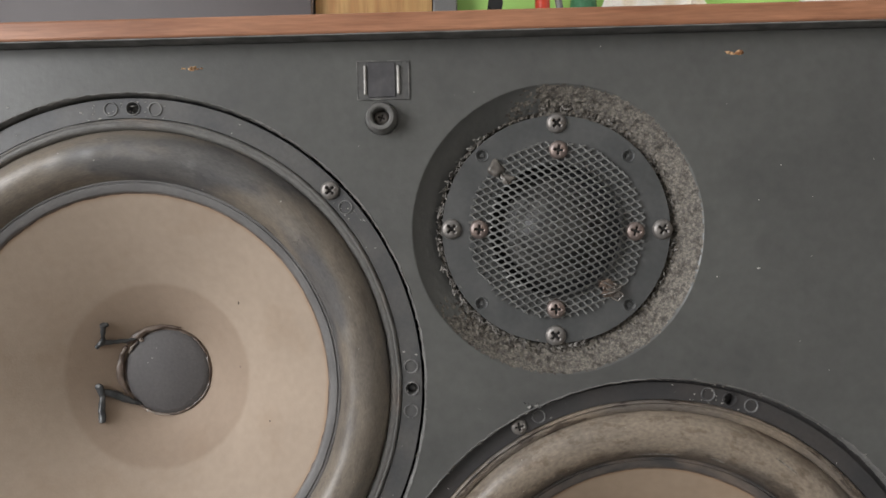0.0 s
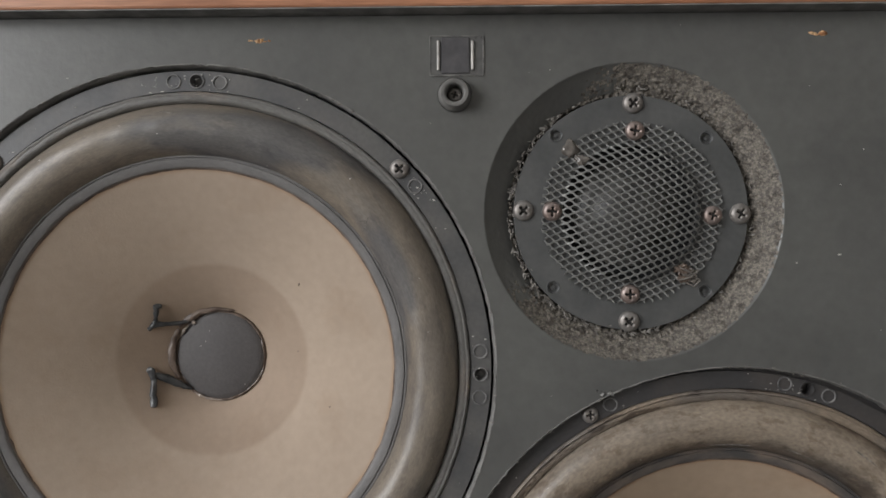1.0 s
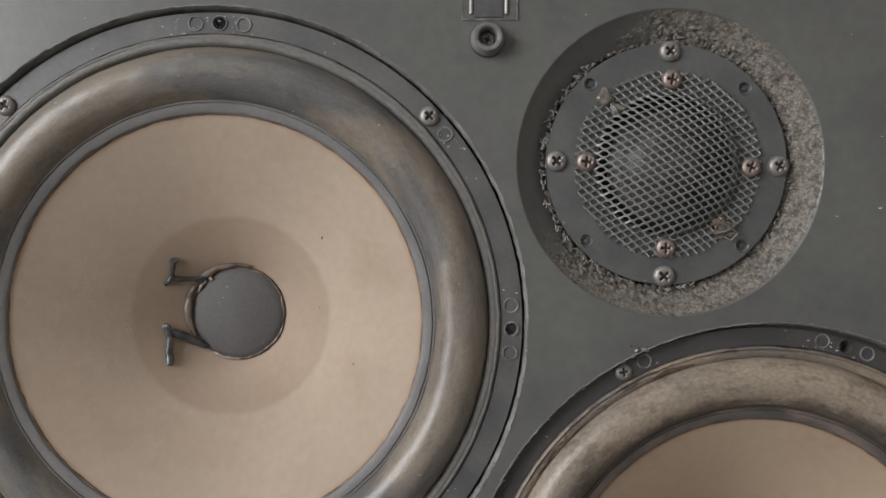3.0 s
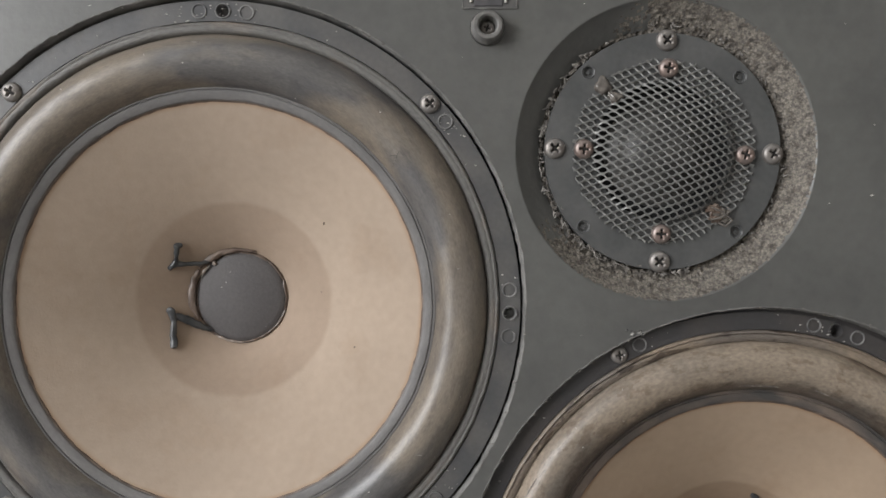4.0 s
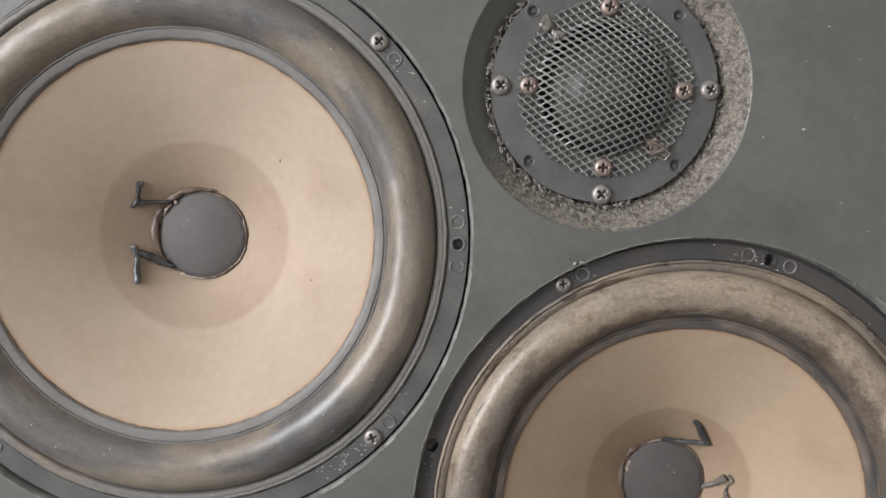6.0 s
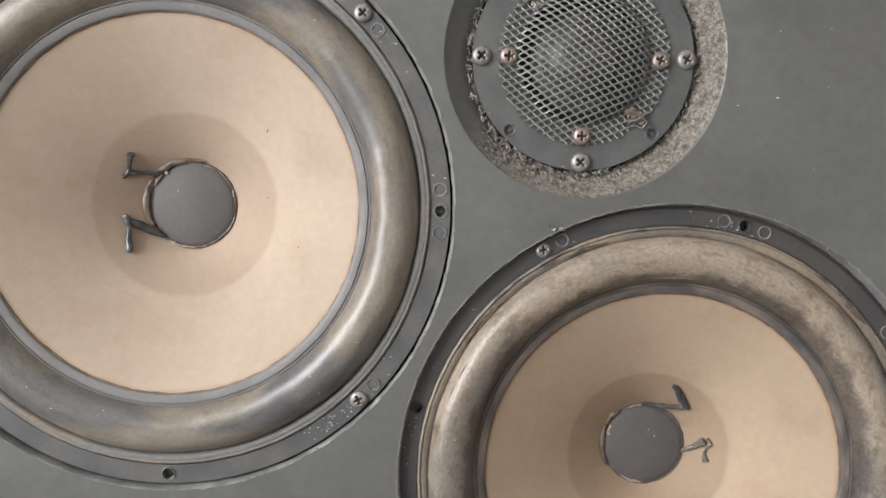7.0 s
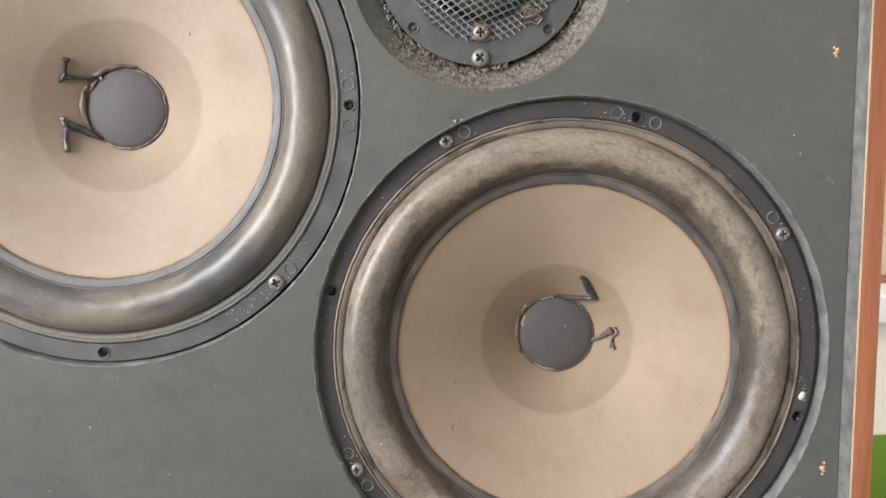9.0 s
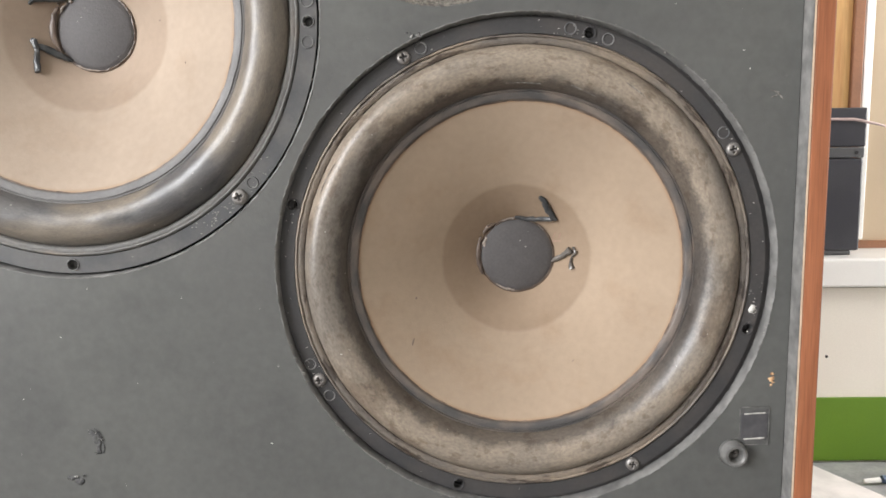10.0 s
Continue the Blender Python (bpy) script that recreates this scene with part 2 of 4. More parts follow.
M["cream_warm"] = material("warm_cream_board", (0.46, 0.36, 0.25), rough=0.6, other=(0.43, 0.335, 0.23), scale=5, fine_amount=0.03)
M["white"] = material("white_laminate", (0.82, 0.81, 0.79), rough=0.35, scale=8, other=(0.78, 0.77, 0.75), fine_amount=0.02)
M["pine"] = material("yellow_pine", (0.52, 0.31, 0.12), rough=0.5, other=(0.42, 0.21, 0.075), scale=10, fine=60, stretch=(8, 8, 0.6))
M["brown_trim"] = material("brown_trim", (0.27, 0.12, 0.06), rough=0.5, scale=20)
M["dark_panel"] = material("purple_grey_panel", (0.095, 0.08, 0.083), rough=0.4, other=(0.085, 0.072, 0.075), scale=4, fine_amount=0.03)
M["grey_panel"] = material("grey_panel", (0.2, 0.2, 0.2), rough=0.5, scale=10)
M["box_black"] = material("black_case", (0.03, 0.03, 0.038), rough=0.35, other=(0.04, 0.04, 0.048), scale=15)
M["box_grey"] = material("dark_grey_case", (0.07, 0.07, 0.074), rough=0.45, scale=15)
M["paper"] = material("white_paper", (0.8, 0.75, 0.74), rough=0.8, scale=20, fine_amount=0.02)
M["red"] = material("red_plastic", (0.6, 0.06, 0.03), rough=0.35, scale=30)
M["bottle"] = material("green_glass_bottle", (0.06, 0.2, 0.1), rough=0.15, scale=30)
M["bag"] = material("cream_plastic_bag", (0.72, 0.62, 0.48), rough=0.3, other=(0.8, 0.76, 0.7), scale=22, mix=(0.45, 0.6), bump=0.5, bump_scale=30, bump_dist=0.01)
M["cable"] = material("pinkish_cable", (0.5, 0.38, 0.36), rough=0.4)
M["blue"] = material("blue_plastic", (0.11, 0.16, 0.25), rough=0.4)

for key in ("rubber_a", "rubber_b", "gasket", "gasket_b", "rubber_land", "land_b"):
    rolled(M[key], (1, 1, 1.6 if key == "rubber_b" else 3.0))
for key in ("flange", "flange_b"):
    rolled(M[key], (1, 1, 3))

smudged(M["rubber_a"], (0.8, 0.8, 0.82), 90, 0.54, 0.62)
smudged(M["rubber_a"], (0.78, 0.79, 0.82), 16, 0.5, 0.58)
smudged(M["rubber_b"], (0.74, 0.7, 0.67), 110, 0.55, 0.61)
smudged(M["rubber_b"], (0.66, 0.63, 0.61), 20, 0.56, 0.63)
# reaches past the clean band to darken the roll's shaded inner slope
wiped_shaded(M["rubber_b"], (0.42, 0.42, 0.44), 0.0972)
smudged(M["gasket_b"], (0.4, 0.37, 0.36), 60, 0.55, 0.6)
smudged(M["chamfer"], (0.5, 0.48, 0.47), 300, 0.5, 0.62)
smudged(M["baffle"], (0.86, 0.86, 0.87), 30, 0.5, 0.7)
smudged(M["cone_a"], (0.93, 0.9, 0.87), 35, 0.52, 0.72)
smudged(M["cone_b"], (0.92, 0.88, 0.84), 35, 0.52, 0.72)

# ---- building helpers ----


def part(name, bm, mat, parent=None, label="", smooth=False, sharp=35):
    mesh = bpy.data.meshes.new(name)
    bm.normal_update()
    bm.to_mesh(mesh)
    bm.free()
    for m in (mat if isinstance(mat, (list, tuple)) else [mat]):
        mesh.materials.append(m)
    if smooth:
        for p in mesh.polygons:
            p.use_smooth = True
        mesh.set_sharp_from_angle(angle=radians(sharp))
    ob = new(name, mesh)
    if parent is not None:
        ob.parent = parent
    if label:
        ob["label"] = label
    return ob


def thing(name, at, label, category, group="", kind=""):
    ob = new(name)
    ob.empty_display_size = 0.02
    ob.location = at
    return tagged(ob, label, category, group, kind)


def box(x0, x1, y0, y1, z0, z1, bevel=0.0, seg=2):
    bm = bmesh.new()
    bmesh.ops.create_cube(bm, size=1)
    for v in bm.verts:
        v.co = Vector(((x0 + x1) / 2 + v.co.x * (x1 - x0), (y0 + y1) / 2 + v.co.y * (y1 - y0), (z0 + z1) / 2 + v.co.z * (z1 - z0)))
    if bevel:
        bmesh.ops.bevel(bm, geom=bm.edges[:], offset=bevel, segments=seg, affect="EDGES", profile=0.5)
    return bm


def lathe(profile, seg=128, closed=False, wobble=0.0, wscale=60.0, seed=0.0):
    """Turns (r, y) pairs round the y axis."""
    bm = bmesh.new()
    turned = bm.verts.layers.float_vector.new("turned")
    rings = []
    arc, last = 0.0, None
    for r, y in profile:
        arc += math.hypot(r - last[0], y - last[1]) if last else 0.0
        last = (r, y)
        if r < 1e-6:
            rings.append([bm.verts.new((0, y, 0))])
            rings[-1][0][turned] = (0, 0, arc)
            continue
        ring = []
        for i in range(seg):
            a = 2 * math.pi * i / seg
            p = Vector((r * math.cos(a), y, r * math.sin(a)))
            if wobble:
                k = noise.noise(p * wscale + Vector((seed, seed, 0)))
                k2 = noise.noise(p * wscale * 3 + Vector((0, seed, seed)))
                p.x += wobble * k * math.cos(a)
                p.z += wobble * k * math.sin(a)
                p.y += wobble * k2
            ring.append(bm.verts.new(p))
            ring[-1][turned] = (0.1 * math.cos(a), 0.1 * math.sin(a), arc + seed)
        rings.append(ring)
    pairs = list(zip(rings, rings[1:]))
    if closed:
        pairs.append((rings[-1], rings[0]))
    for a, b in pairs:
        if len(a) == 1 and len(b) == 1:
            continue
        for i in range(seg):
            j = (i + 1) % seg
            if len(a) == 1:
                bm.faces.new((a[0], b[j], b[i]))
            elif len(b) == 1:
                bm.faces.new((a[i], a[j], b[0]))
            else:
                bm.faces.new((a[i], a[j], b[j], b[i]))
    bmesh.ops.recalc_face_normals(bm, faces=bm.faces[:])
    return bm


def circle_pts(cx, cz, r, n):
    return [(cx + r * math.cos(2 * math.pi * i / n), cz + r * math.sin(2 * math.pi * i / n)) for i in range(n)]


def pierced(outer, holes, y0, y1):
    """A plate in the xz plane from y0 (front) to y1 (back), with holes right through it."""
    bm = bmesh.new()
    edges, walls = [], []
    for loop in [outer, *holes]:
        front = [bm.verts.new((x, y0, z)) for x, z in loop]
        back = [bm.verts.new((x, y1, z)) for x, z in loop]
        n = len(loop)
        for i in range(n):
            edges.append(bm.edges.new((front[i], front[(i + 1) % n])))
            walls.append((front[i], front[(i + 1) % n], back[(i + 1) % n], back[i]))
    bmesh.ops.triangle_fill(bm, edges=edges, use_beauty=True)
    for w in walls:
        bm.faces.new(w)
    bmesh.ops.recalc_face_normals(bm, faces=bm.faces[:])
    turned = bm.verts.layers.float_vector.new("turned")
    for v in bm.verts:
        v[turned] = (v.co.x, v.co.z, v.co.y)
    front_faces = [f for f in bm.faces if all(abs(v.co.y - y0) < 1e-7 for v in f.verts)]
    if front_faces and front_faces[0].normal.y > 0:
        bmesh.ops.reverse_faces(bm, faces=bm.faces[:])
    return bm


def tube(points, radii, seg=10, flatten=1.0, rough=0.0):
    """A round bar along points, with rounded ends; flatten squashes it along y."""
    bm = bmesh.new()
    pts = [Vector(p) for p in points]
    fine, rad = [], []
    steps = 5
    for i in range(len(pts) - 1):
        for s in range(steps):
            k = s / steps
            fine.append(pts[i].lerp(pts[i + 1], k))
            rad.append(radii[i] * (1 - k) + radii[i + 1] * k)
    fine.append(pts[-1])
    rad.append(radii[-1])
    rings = []
    for i, p in enumerate(fine):
        d = (fine[min(i + 1, len(fine) - 1)] - fine[max(i - 1, 0)]).normalized()
        u = d.cross(Vector((0, 1, 0)))
        u = u.normalized() if u.length > 1e-4 else Vector((1, 0, 0))
        v = d.cross(u)
        ring = []
        for k in range(seg):
            a = 2 * math.pi * k / seg
            o = u * math.cos(a) * rad[i] + v * math.sin(a) * rad[i] * flatten
            q = p + o
            if rough:
                q += o.normalized() * rough * noise.noise(q * 500)
            ring.append(bm.verts.new(q))
        rings.append(ring)
    for a, b in zip(rings, rings[1:]):
        for k in range(seg):
            bm.faces.new((a[k], a[(k + 1) % seg], b[(k + 1) % seg], b[k]))
    for ring, p, q in ((rings[0], fine[0], fine[1]), (rings[-1], fine[-1], fine[-2])):
        tip = bm.verts.new(p + (p - q).normalized() * rad[0] * 0.5)
        for k in range(seg):
            bm.faces.new((ring[k], ring[(k + 1) % seg], tip))
    bmesh.ops.recalc_face_normals(bm, faces=bm.faces[:])
    return bm


def blob(at, r, squash=(1, 1, 1), lumps=0.3, freq=300.0, sub=3):
    bm = bmesh.new()
    bmesh.ops.create_icosphere(bm, subdivisions=sub, radius=1)
    for v in bm.verts:
        n = v.co.normalized()
        k = 1 + lumps * noise.noise(n * r * freq + Vector(at) * 100)
        v.co = Vector(at) + Vector((n.x * r * squash[0], n.y * r * squash[1], n.z * r * squash[2])) * k
    return bm


def at(bm, origin):
    bmesh.ops.translate(bm, verts=bm.verts[:], vec=-Vector(origin))
    return bm


def screw_mesh(mat):
    """A pan head with a sunk cross, face towards -y."""
    bm = bmesh.new()
    seg, rings, R = 56, 14, 0.0045
    grid, sunk = [], set()
    for j in range(rings + 1):
        r = R * j / rings
        row = []
        for i in range(seg):
            a = 2 * math.pi * i / seg
            x, z = r * math.cos(a), r * math.sin(a)
            y = -0.0022 * math.sqrt(max(0, 1 - (r / R) ** 2.6)) - 0.0003
            arm = 0.00055
            deep = (abs(x) < arm + 0.00012 and abs(z) < 0.0024) or (abs(z) < arm + 0.00012 and abs(x) < 0.0024) or (abs(x) + abs(z) < 0.0014)
            if deep:
                y += 0.0014
            v = bm.verts.new((x, y, z))
            if deep:
                sunk.add(v)
            row.append(v)
        grid.append(row)
    grid.append([bm.verts.new((v.co.x, 0.0006, v.co.z)) for v in grid[-1]])
    bmesh.ops.remove_doubles(bm, verts=grid[0], dist=1e-7)
    c = [v for v in grid[0] if v.is_valid][0]
    for j in range(rings + 1):
        for i in range(seg):
            k = (i + 1) % seg
            f = bm.faces.new((c, grid[1][i], grid[1][k])) if j == 0 else bm.faces.new((grid[j][i], grid[j][k], grid[j + 1][k], grid[j + 1][i]))
            f.smooth = True
            f.material_index = 1 if all(v in sunk for v in f.verts) else 0
    bmesh.ops.recalc_face_normals(bm, faces=bm.faces[:])
    mesh = bpy.data.meshes.new("screw")
    bm.to_mesh(mesh)
    bm.free()
    mesh.materials.append(mat)
    mesh.materials.append(M["grime"])
    return mesh


SCREW_STEEL, SCREW_COPPER = screw_mesh(M["steel"]), screw_mesh(M["copper"])


def screw(parent, mesh, x, y, z, spin, size=1.0):
    ob = new("screw", mesh)
    ob.parent = parent
    ob.matrix_basis = pose(x, y, z, random.uniform(-4, 4), spin, random.uniform(-4, 4)) @ Matrix.Scale(size, 4)
    return ob


# ---- the room ----
def structure(name, bm, mat, label):
    return tagged(part(name, bm, mat), label, name.split("_")[0], kind="structure")


structure("floor", box(-1.7, 2.5, -3.3, 1.3, -0.1, 0.0), M["floor"], "plain grey floor of the room")
structure("ceiling", box(-1.7, 2.5, -3.3, 1.3, 2.7, 2.8), M["ceiling"], "plain white ceiling of the room")
structure("wall_north", box(-1.7, 2.5, 1.0, 1.15, 0, 2.7), M["wall"], "off-white painted wall behind the workbench")
# this wall's opening is added for the east fill lamp
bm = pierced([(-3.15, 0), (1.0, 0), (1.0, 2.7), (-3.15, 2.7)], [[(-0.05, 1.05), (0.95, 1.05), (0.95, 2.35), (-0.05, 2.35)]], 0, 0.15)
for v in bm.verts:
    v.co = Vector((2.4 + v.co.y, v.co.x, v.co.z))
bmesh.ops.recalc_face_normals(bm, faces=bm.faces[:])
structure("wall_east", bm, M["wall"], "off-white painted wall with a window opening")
structure("wall_south", box(-1.7, 2.4, -3.3, -3.15, 0, 2.7), M["wall"], "plain off-white painted wall")
WIN = [(-2.0, 1.15), (-0.6, 1.15), (-0.6, 2.55), (-2.0, 2.55)]
bm = pierced([(-3.15, 0), (1.0, 0), (1.0, 2.7), (-3.15, 2.7)], [WIN], 0, 0.15)
for v in bm.verts:
    v.co = Vector((-1.5 - v.co.y, v.co.x, v.co.z))
bmesh.ops.recalc_face_normals(bm, faces=bm.faces[:])
structure("wall_west", bm, M["wall"], "off-white painted wall with a window opening")
win = tagged(new("window_1"), "white framed window that lets daylight in", "window", kind="structure")
for b in (box(-1.62, -1.55, -2.0, -0.6, 1.15, 1.2), box(-1.62, -1.55, -2.0, -0.6, 2.5, 2.55),
          box(-1.62, -1.55, -2.0, -1.95, 1.2, 2.5), box(-1.62, -1.55, -0.65, -0.6, 1.2, 2.5)):
    part("window_frame", b, M["white"], win)
# made-up window frame round the east fill lamp's opening, out of view
win = tagged(new("window_2"), "unseen white frame added round the east fill light's opening", "window", kind="structure")
for b in (box(2.45, 2.52, -0.05, 0.95, 1.05, 1.1), box(2.45, 2.52, -0.05, 0.95, 2.3, 2.35),
          box(2.45, 2.52, -0.05, 0.0, 1.1, 2.3), box(2.45, 2.52, 0.9, 0.95, 1.1, 2.3)):
    part("window_frame", b, M["white"], win)

# ---- the loudspeaker ----
BX0, BX1, BZ0, BZ1 = -0.143, 0.3675, 0.753, 1.4966      # inner edges of the case
OX0, OX1, OZ0, OZ1 = -0.154, 0.3787, 0.744, 1.5056      # outer faces of the case
FRONT, BAFFLE = -0.0130, -0.003
W1, W2, TW = (0.0005, 1.3465), (0.2301, 1.2190), (0.189, 1.4125)
REBATE = (0.2316, 1.2186)      # the lower woofer sits a little off the middle of its rebate
CASE_AT = Vector(((OX0 + OX1) / 2, 0.15, OZ0))


def case_part(name, bm, mat, label="", smooth=False):
    bmesh.ops.translate(bm, verts=bm.verts[:], vec=-CASE_AT)
    return part(name, bm, mat, case, label, smooth)


case = thing("loudspeaker_cabinet", CASE_AT, "reddish walnut loudspeaker cabinet with bare dark grey baffle", "loudspeaker")
R = 0.0010
LINE, P = 0.0005, 0.0008      # painted lining of the rim, pale edge of the veneer
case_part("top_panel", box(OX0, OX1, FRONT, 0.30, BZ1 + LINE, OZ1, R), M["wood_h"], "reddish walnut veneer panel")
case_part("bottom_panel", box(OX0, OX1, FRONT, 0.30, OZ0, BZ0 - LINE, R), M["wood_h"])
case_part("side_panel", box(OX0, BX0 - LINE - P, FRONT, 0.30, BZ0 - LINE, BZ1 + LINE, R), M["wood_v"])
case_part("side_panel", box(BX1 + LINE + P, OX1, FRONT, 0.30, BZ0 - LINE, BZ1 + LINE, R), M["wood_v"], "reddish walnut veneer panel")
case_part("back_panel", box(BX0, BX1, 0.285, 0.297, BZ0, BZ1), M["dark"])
case_part("veneer_edge", box(BX1 + LINE, BX1 + LINE + P, FRONT - 0.0002, 0.01, BZ0, BZ1), M["veneer_edge"], "pale bare veneer edge")
case_part("veneer_edge", box(BX0 - LINE - P, BX0 - LINE, FRONT - 0.0002, 0.01, BZ0, BZ1), M["veneer_edge"])
case_part("rim_lining", box(BX1, BX1 + LINE, FRONT + 0.0001, 0.02, BZ0, BZ1), M["edge_grey"], "grey painted inner rim")
case_part("rim_lining", box(BX0 - LINE, BX0, FRONT + 0.0001, 0.02, BZ0, BZ1), M["edge_grey"])
case_part("rim_lining", box(BX0, BX1, FRONT + 0.0003, 0.02, BZ1, BZ1 + LINE), M["edge_grey"])
case_part("rim_lining", box(BX0, BX1, FRONT + 0.0003, 0.02, BZ0 - LINE, BZ0), M["edge_grey"])

HOLE_W, HOLE_L, HOLE_T = 0.1303, 0.1275, 0.0632
holes = [circle_pts(*W1, HOLE_W - 0.0001, 160), circle_pts(*REBATE, HOLE_L + 0.0008, 160), circle_pts(*TW, HOLE_T, 128)]
g = 0.0004
case_part("baffle", pierced([(BX0 + g, BZ0 + g), (BX1 - g, BZ0 + g), (BX1 - g, BZ1 - g), (BX0 + g, BZ1 - g)], holes, BAFFLE, 0.016),
          M["baffle"], "dark grey painted baffle board, scuffed and flecked")


def ring_at(centre, bm, dy=0.0):
    bmesh.ops.translate(bm, verts=bm.verts[:], vec=(centre[0], dy, centre[1]))
    return bm


# rough chamfer of the round tweeter recess
prof = [(HOLE_T + 0.0004, BAFFLE - 0.0001)]
for i in range(25):
    k = i / 24
    prof.append((HOLE_T - 0.0122 * k, BAFFLE + 0.0102 * k ** 0.9))
prof += [(0.0508, 0.012), (0.046, 0.0125)]
bm = lathe(prof, 420)
for v in bm.verts:
    r, a = math.hypot(v.co.x, v.co.z), math.degrees(math.atan2(v.co.z, v.co.x)) % 360
    off = abs((a - 158 + 180) % 360 - 180) + 14 * noise.noise(v.co * 120)
    torn = min(1.0, max(0.0, (off - 52) / 14)) if r > 0.0525 else 1.0
    if r < HOLE_T - 0.0004:
        k = 0.6 * noise.noise(v.co * 420) + noise.noise(v.co * 1000)
        lump = (0.15 + 1.5 * min(1.0, max(0.0, (HOLE_T - r - 0.002) / 0.006))) * (0.00055 * max(-0.6, k) + 0.00035 * noise.noise(v.co * 2100)) * (0.12 + 0.88 * torn)
        v.co += Vector((v.co.x / r * -0.6, -0.8, v.co.z / r * -0.6)) * lump
for f in bm.faces:
    c = f.calc_center_median()
    a = math.degrees(math.atan2(c.z, c.x)) % 360
    off = abs((a - 158 + 180) % 360 - 180) + 14 * noise.noise(c * 120)
    r = math.hypot(c.x, c.z)
    painted = off < 58 + 12 * noise.noise(c * 600) or r > HOLE_T - 0.0004 + 0.0009 * noise.noise(c * 500)
    f.material_index = 0 if painted and r > 0.0525 else 1
case_part("recess_chamfer", ring_at(TW, bm), [M["baffle"], M["chamfer"]], "chamfer with torn dusty fibreboard and some paint left", True)
# worn rims of the two woofer rebates
for c, rim_mat, hw, lip in ((W1, M["edge_grey"], HOLE_W - 0.0009, 0.0), (REBATE, M["edge_grey"], HOLE_L, 0.00022)):
    case_part("rebate_rim", ring_at(c, lathe([(hw + 0.0012, BAFFLE + 0.0009), (hw + 0.0009, BAFFLE - lip - 0.0001), (hw + 0.0005, BAFFLE - lip), (hw + 0.0001, BAFFLE + 0.0009),
                                              (hw - 0.0003, BAFFLE + 0.004), (hw - 0.0003, 0.014)], 420, wobble=0.0005, wscale=620)),
              rim_mat, "chipped grey rebate edge", True)
    # the upper floor is black, to paint the gap's shade round the flange
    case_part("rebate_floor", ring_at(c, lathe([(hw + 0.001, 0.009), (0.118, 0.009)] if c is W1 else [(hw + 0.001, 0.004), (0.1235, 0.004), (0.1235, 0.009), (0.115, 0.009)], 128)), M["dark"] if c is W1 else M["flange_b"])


def fibres(centre, n, r0, r1, a0, a1, y, seed):
    """Loose curled fibres that hang round a circular edge, one mesh."""
    rnd = random.Random(seed)
    bm = bmesh.new()
    for _ in range(n):
        a, r = radians(rnd.uniform(a0, a1)), rnd.uniform(r0, r1)
        p = Vector((centre[0] + r * math.cos(a), y + rnd.uniform(-0.0004, 0.0006), centre[1] + r * math.sin(a)))
        d = a + math.pi / 2 + rnd.uniform(-1.1, 1.1)
        step, rad = rnd.uniform(0.0002, 0.0007), rnd.uniform(0.00012, 0.00045)
        prev = None
        for k in range(5):
            side, q = Vector((-math.sin(d), 0, math.cos(d))), rad * (1.1 - 0.22 * abs(k - 2))
            ring = [bm.verts.new(p + side * (q * math.cos(e)) + Vector((0, q * math.sin(e), 0))) for e in (0.3, 1.9, 3.6, 5.1)]
            if prev:
                for m in range(4):
                    bm.faces.new((prev[m], prev[(m + 1) % 4], ring[(m + 1) % 4], ring[m]))
            prev = ring
            p = p + Vector((math.cos(d), rnd.uniform(-0.3, 0.25), math.sin(d))) * step
            d += rnd.uniform(-0.7, 0.7)
    bmesh.ops.recalc_face_normals(bm, faces=bm.faces[:])
    return bm


def fragments(centres, spread, size, n, y, seed):
    """Small torn flakes scattered round each centre, one mesh."""
    rnd = random.Random(seed)
    bm = bmesh.new()
    for cx, cz in centres:
        for _ in range(n):
            x, z = cx + rnd.gauss(0, spread[0]), cz + rnd.gauss(0, spread[1])
            s = size * rnd.uniform(0.4, 1.5)
            a = rnd.uniform(0, 6.28)
            el = rnd.uniform(1, 2.6)
            vs = []
            for k in range(5):
                b = a + k * 1.2566
                r = s * rnd.uniform(0.6, 1.2)
                vs.append(bm.verts.new((x + r * math.cos(b) * el * 0.6, y + rnd.uniform(0, 0.0001), z + r * math.sin(b) * 0.6)))
            top = bm.verts.new((x, y - s * 0.5, z))
            for k in range(5):
                bm.faces.new((vs[k], vs[(k + 1) % 5], top))
    bmesh.ops.recalc_face_normals(bm, faces=bm.faces[:])
    return bm


def clear_of_drivers(x, z, pad=0.004):
    return (math.hypot(x - W1[0], z - W1[1]) > HOLE_W + pad and math.hypot(x - W2[0], z - W2[1]) > HOLE_W + pad
            and math.hypot(x - TW[0], z - TW[1]) > HOLE_T + pad and BX0 + 0.004 < x < BX1 - 0.004)


# bare wood where the paint was torn off by pins
for n, (cx, cz, sx, sz) in enumerate([(0.031, 1.486, 0.0017, 0.0003), (0.266, 1.487, 0.0015, 0.0003), (0.3575, 1.3655, 0.0005, 0.0015), (0.3595, 1.160, 0.0004, 0.0014)]):
    case_part("paint_chip", fragments([(cx, cz)], (sx, sz), 0.0014, 9, BAFFLE - 0.0001, 40 + n), M["raw_wood"], "torn bare wood spot")
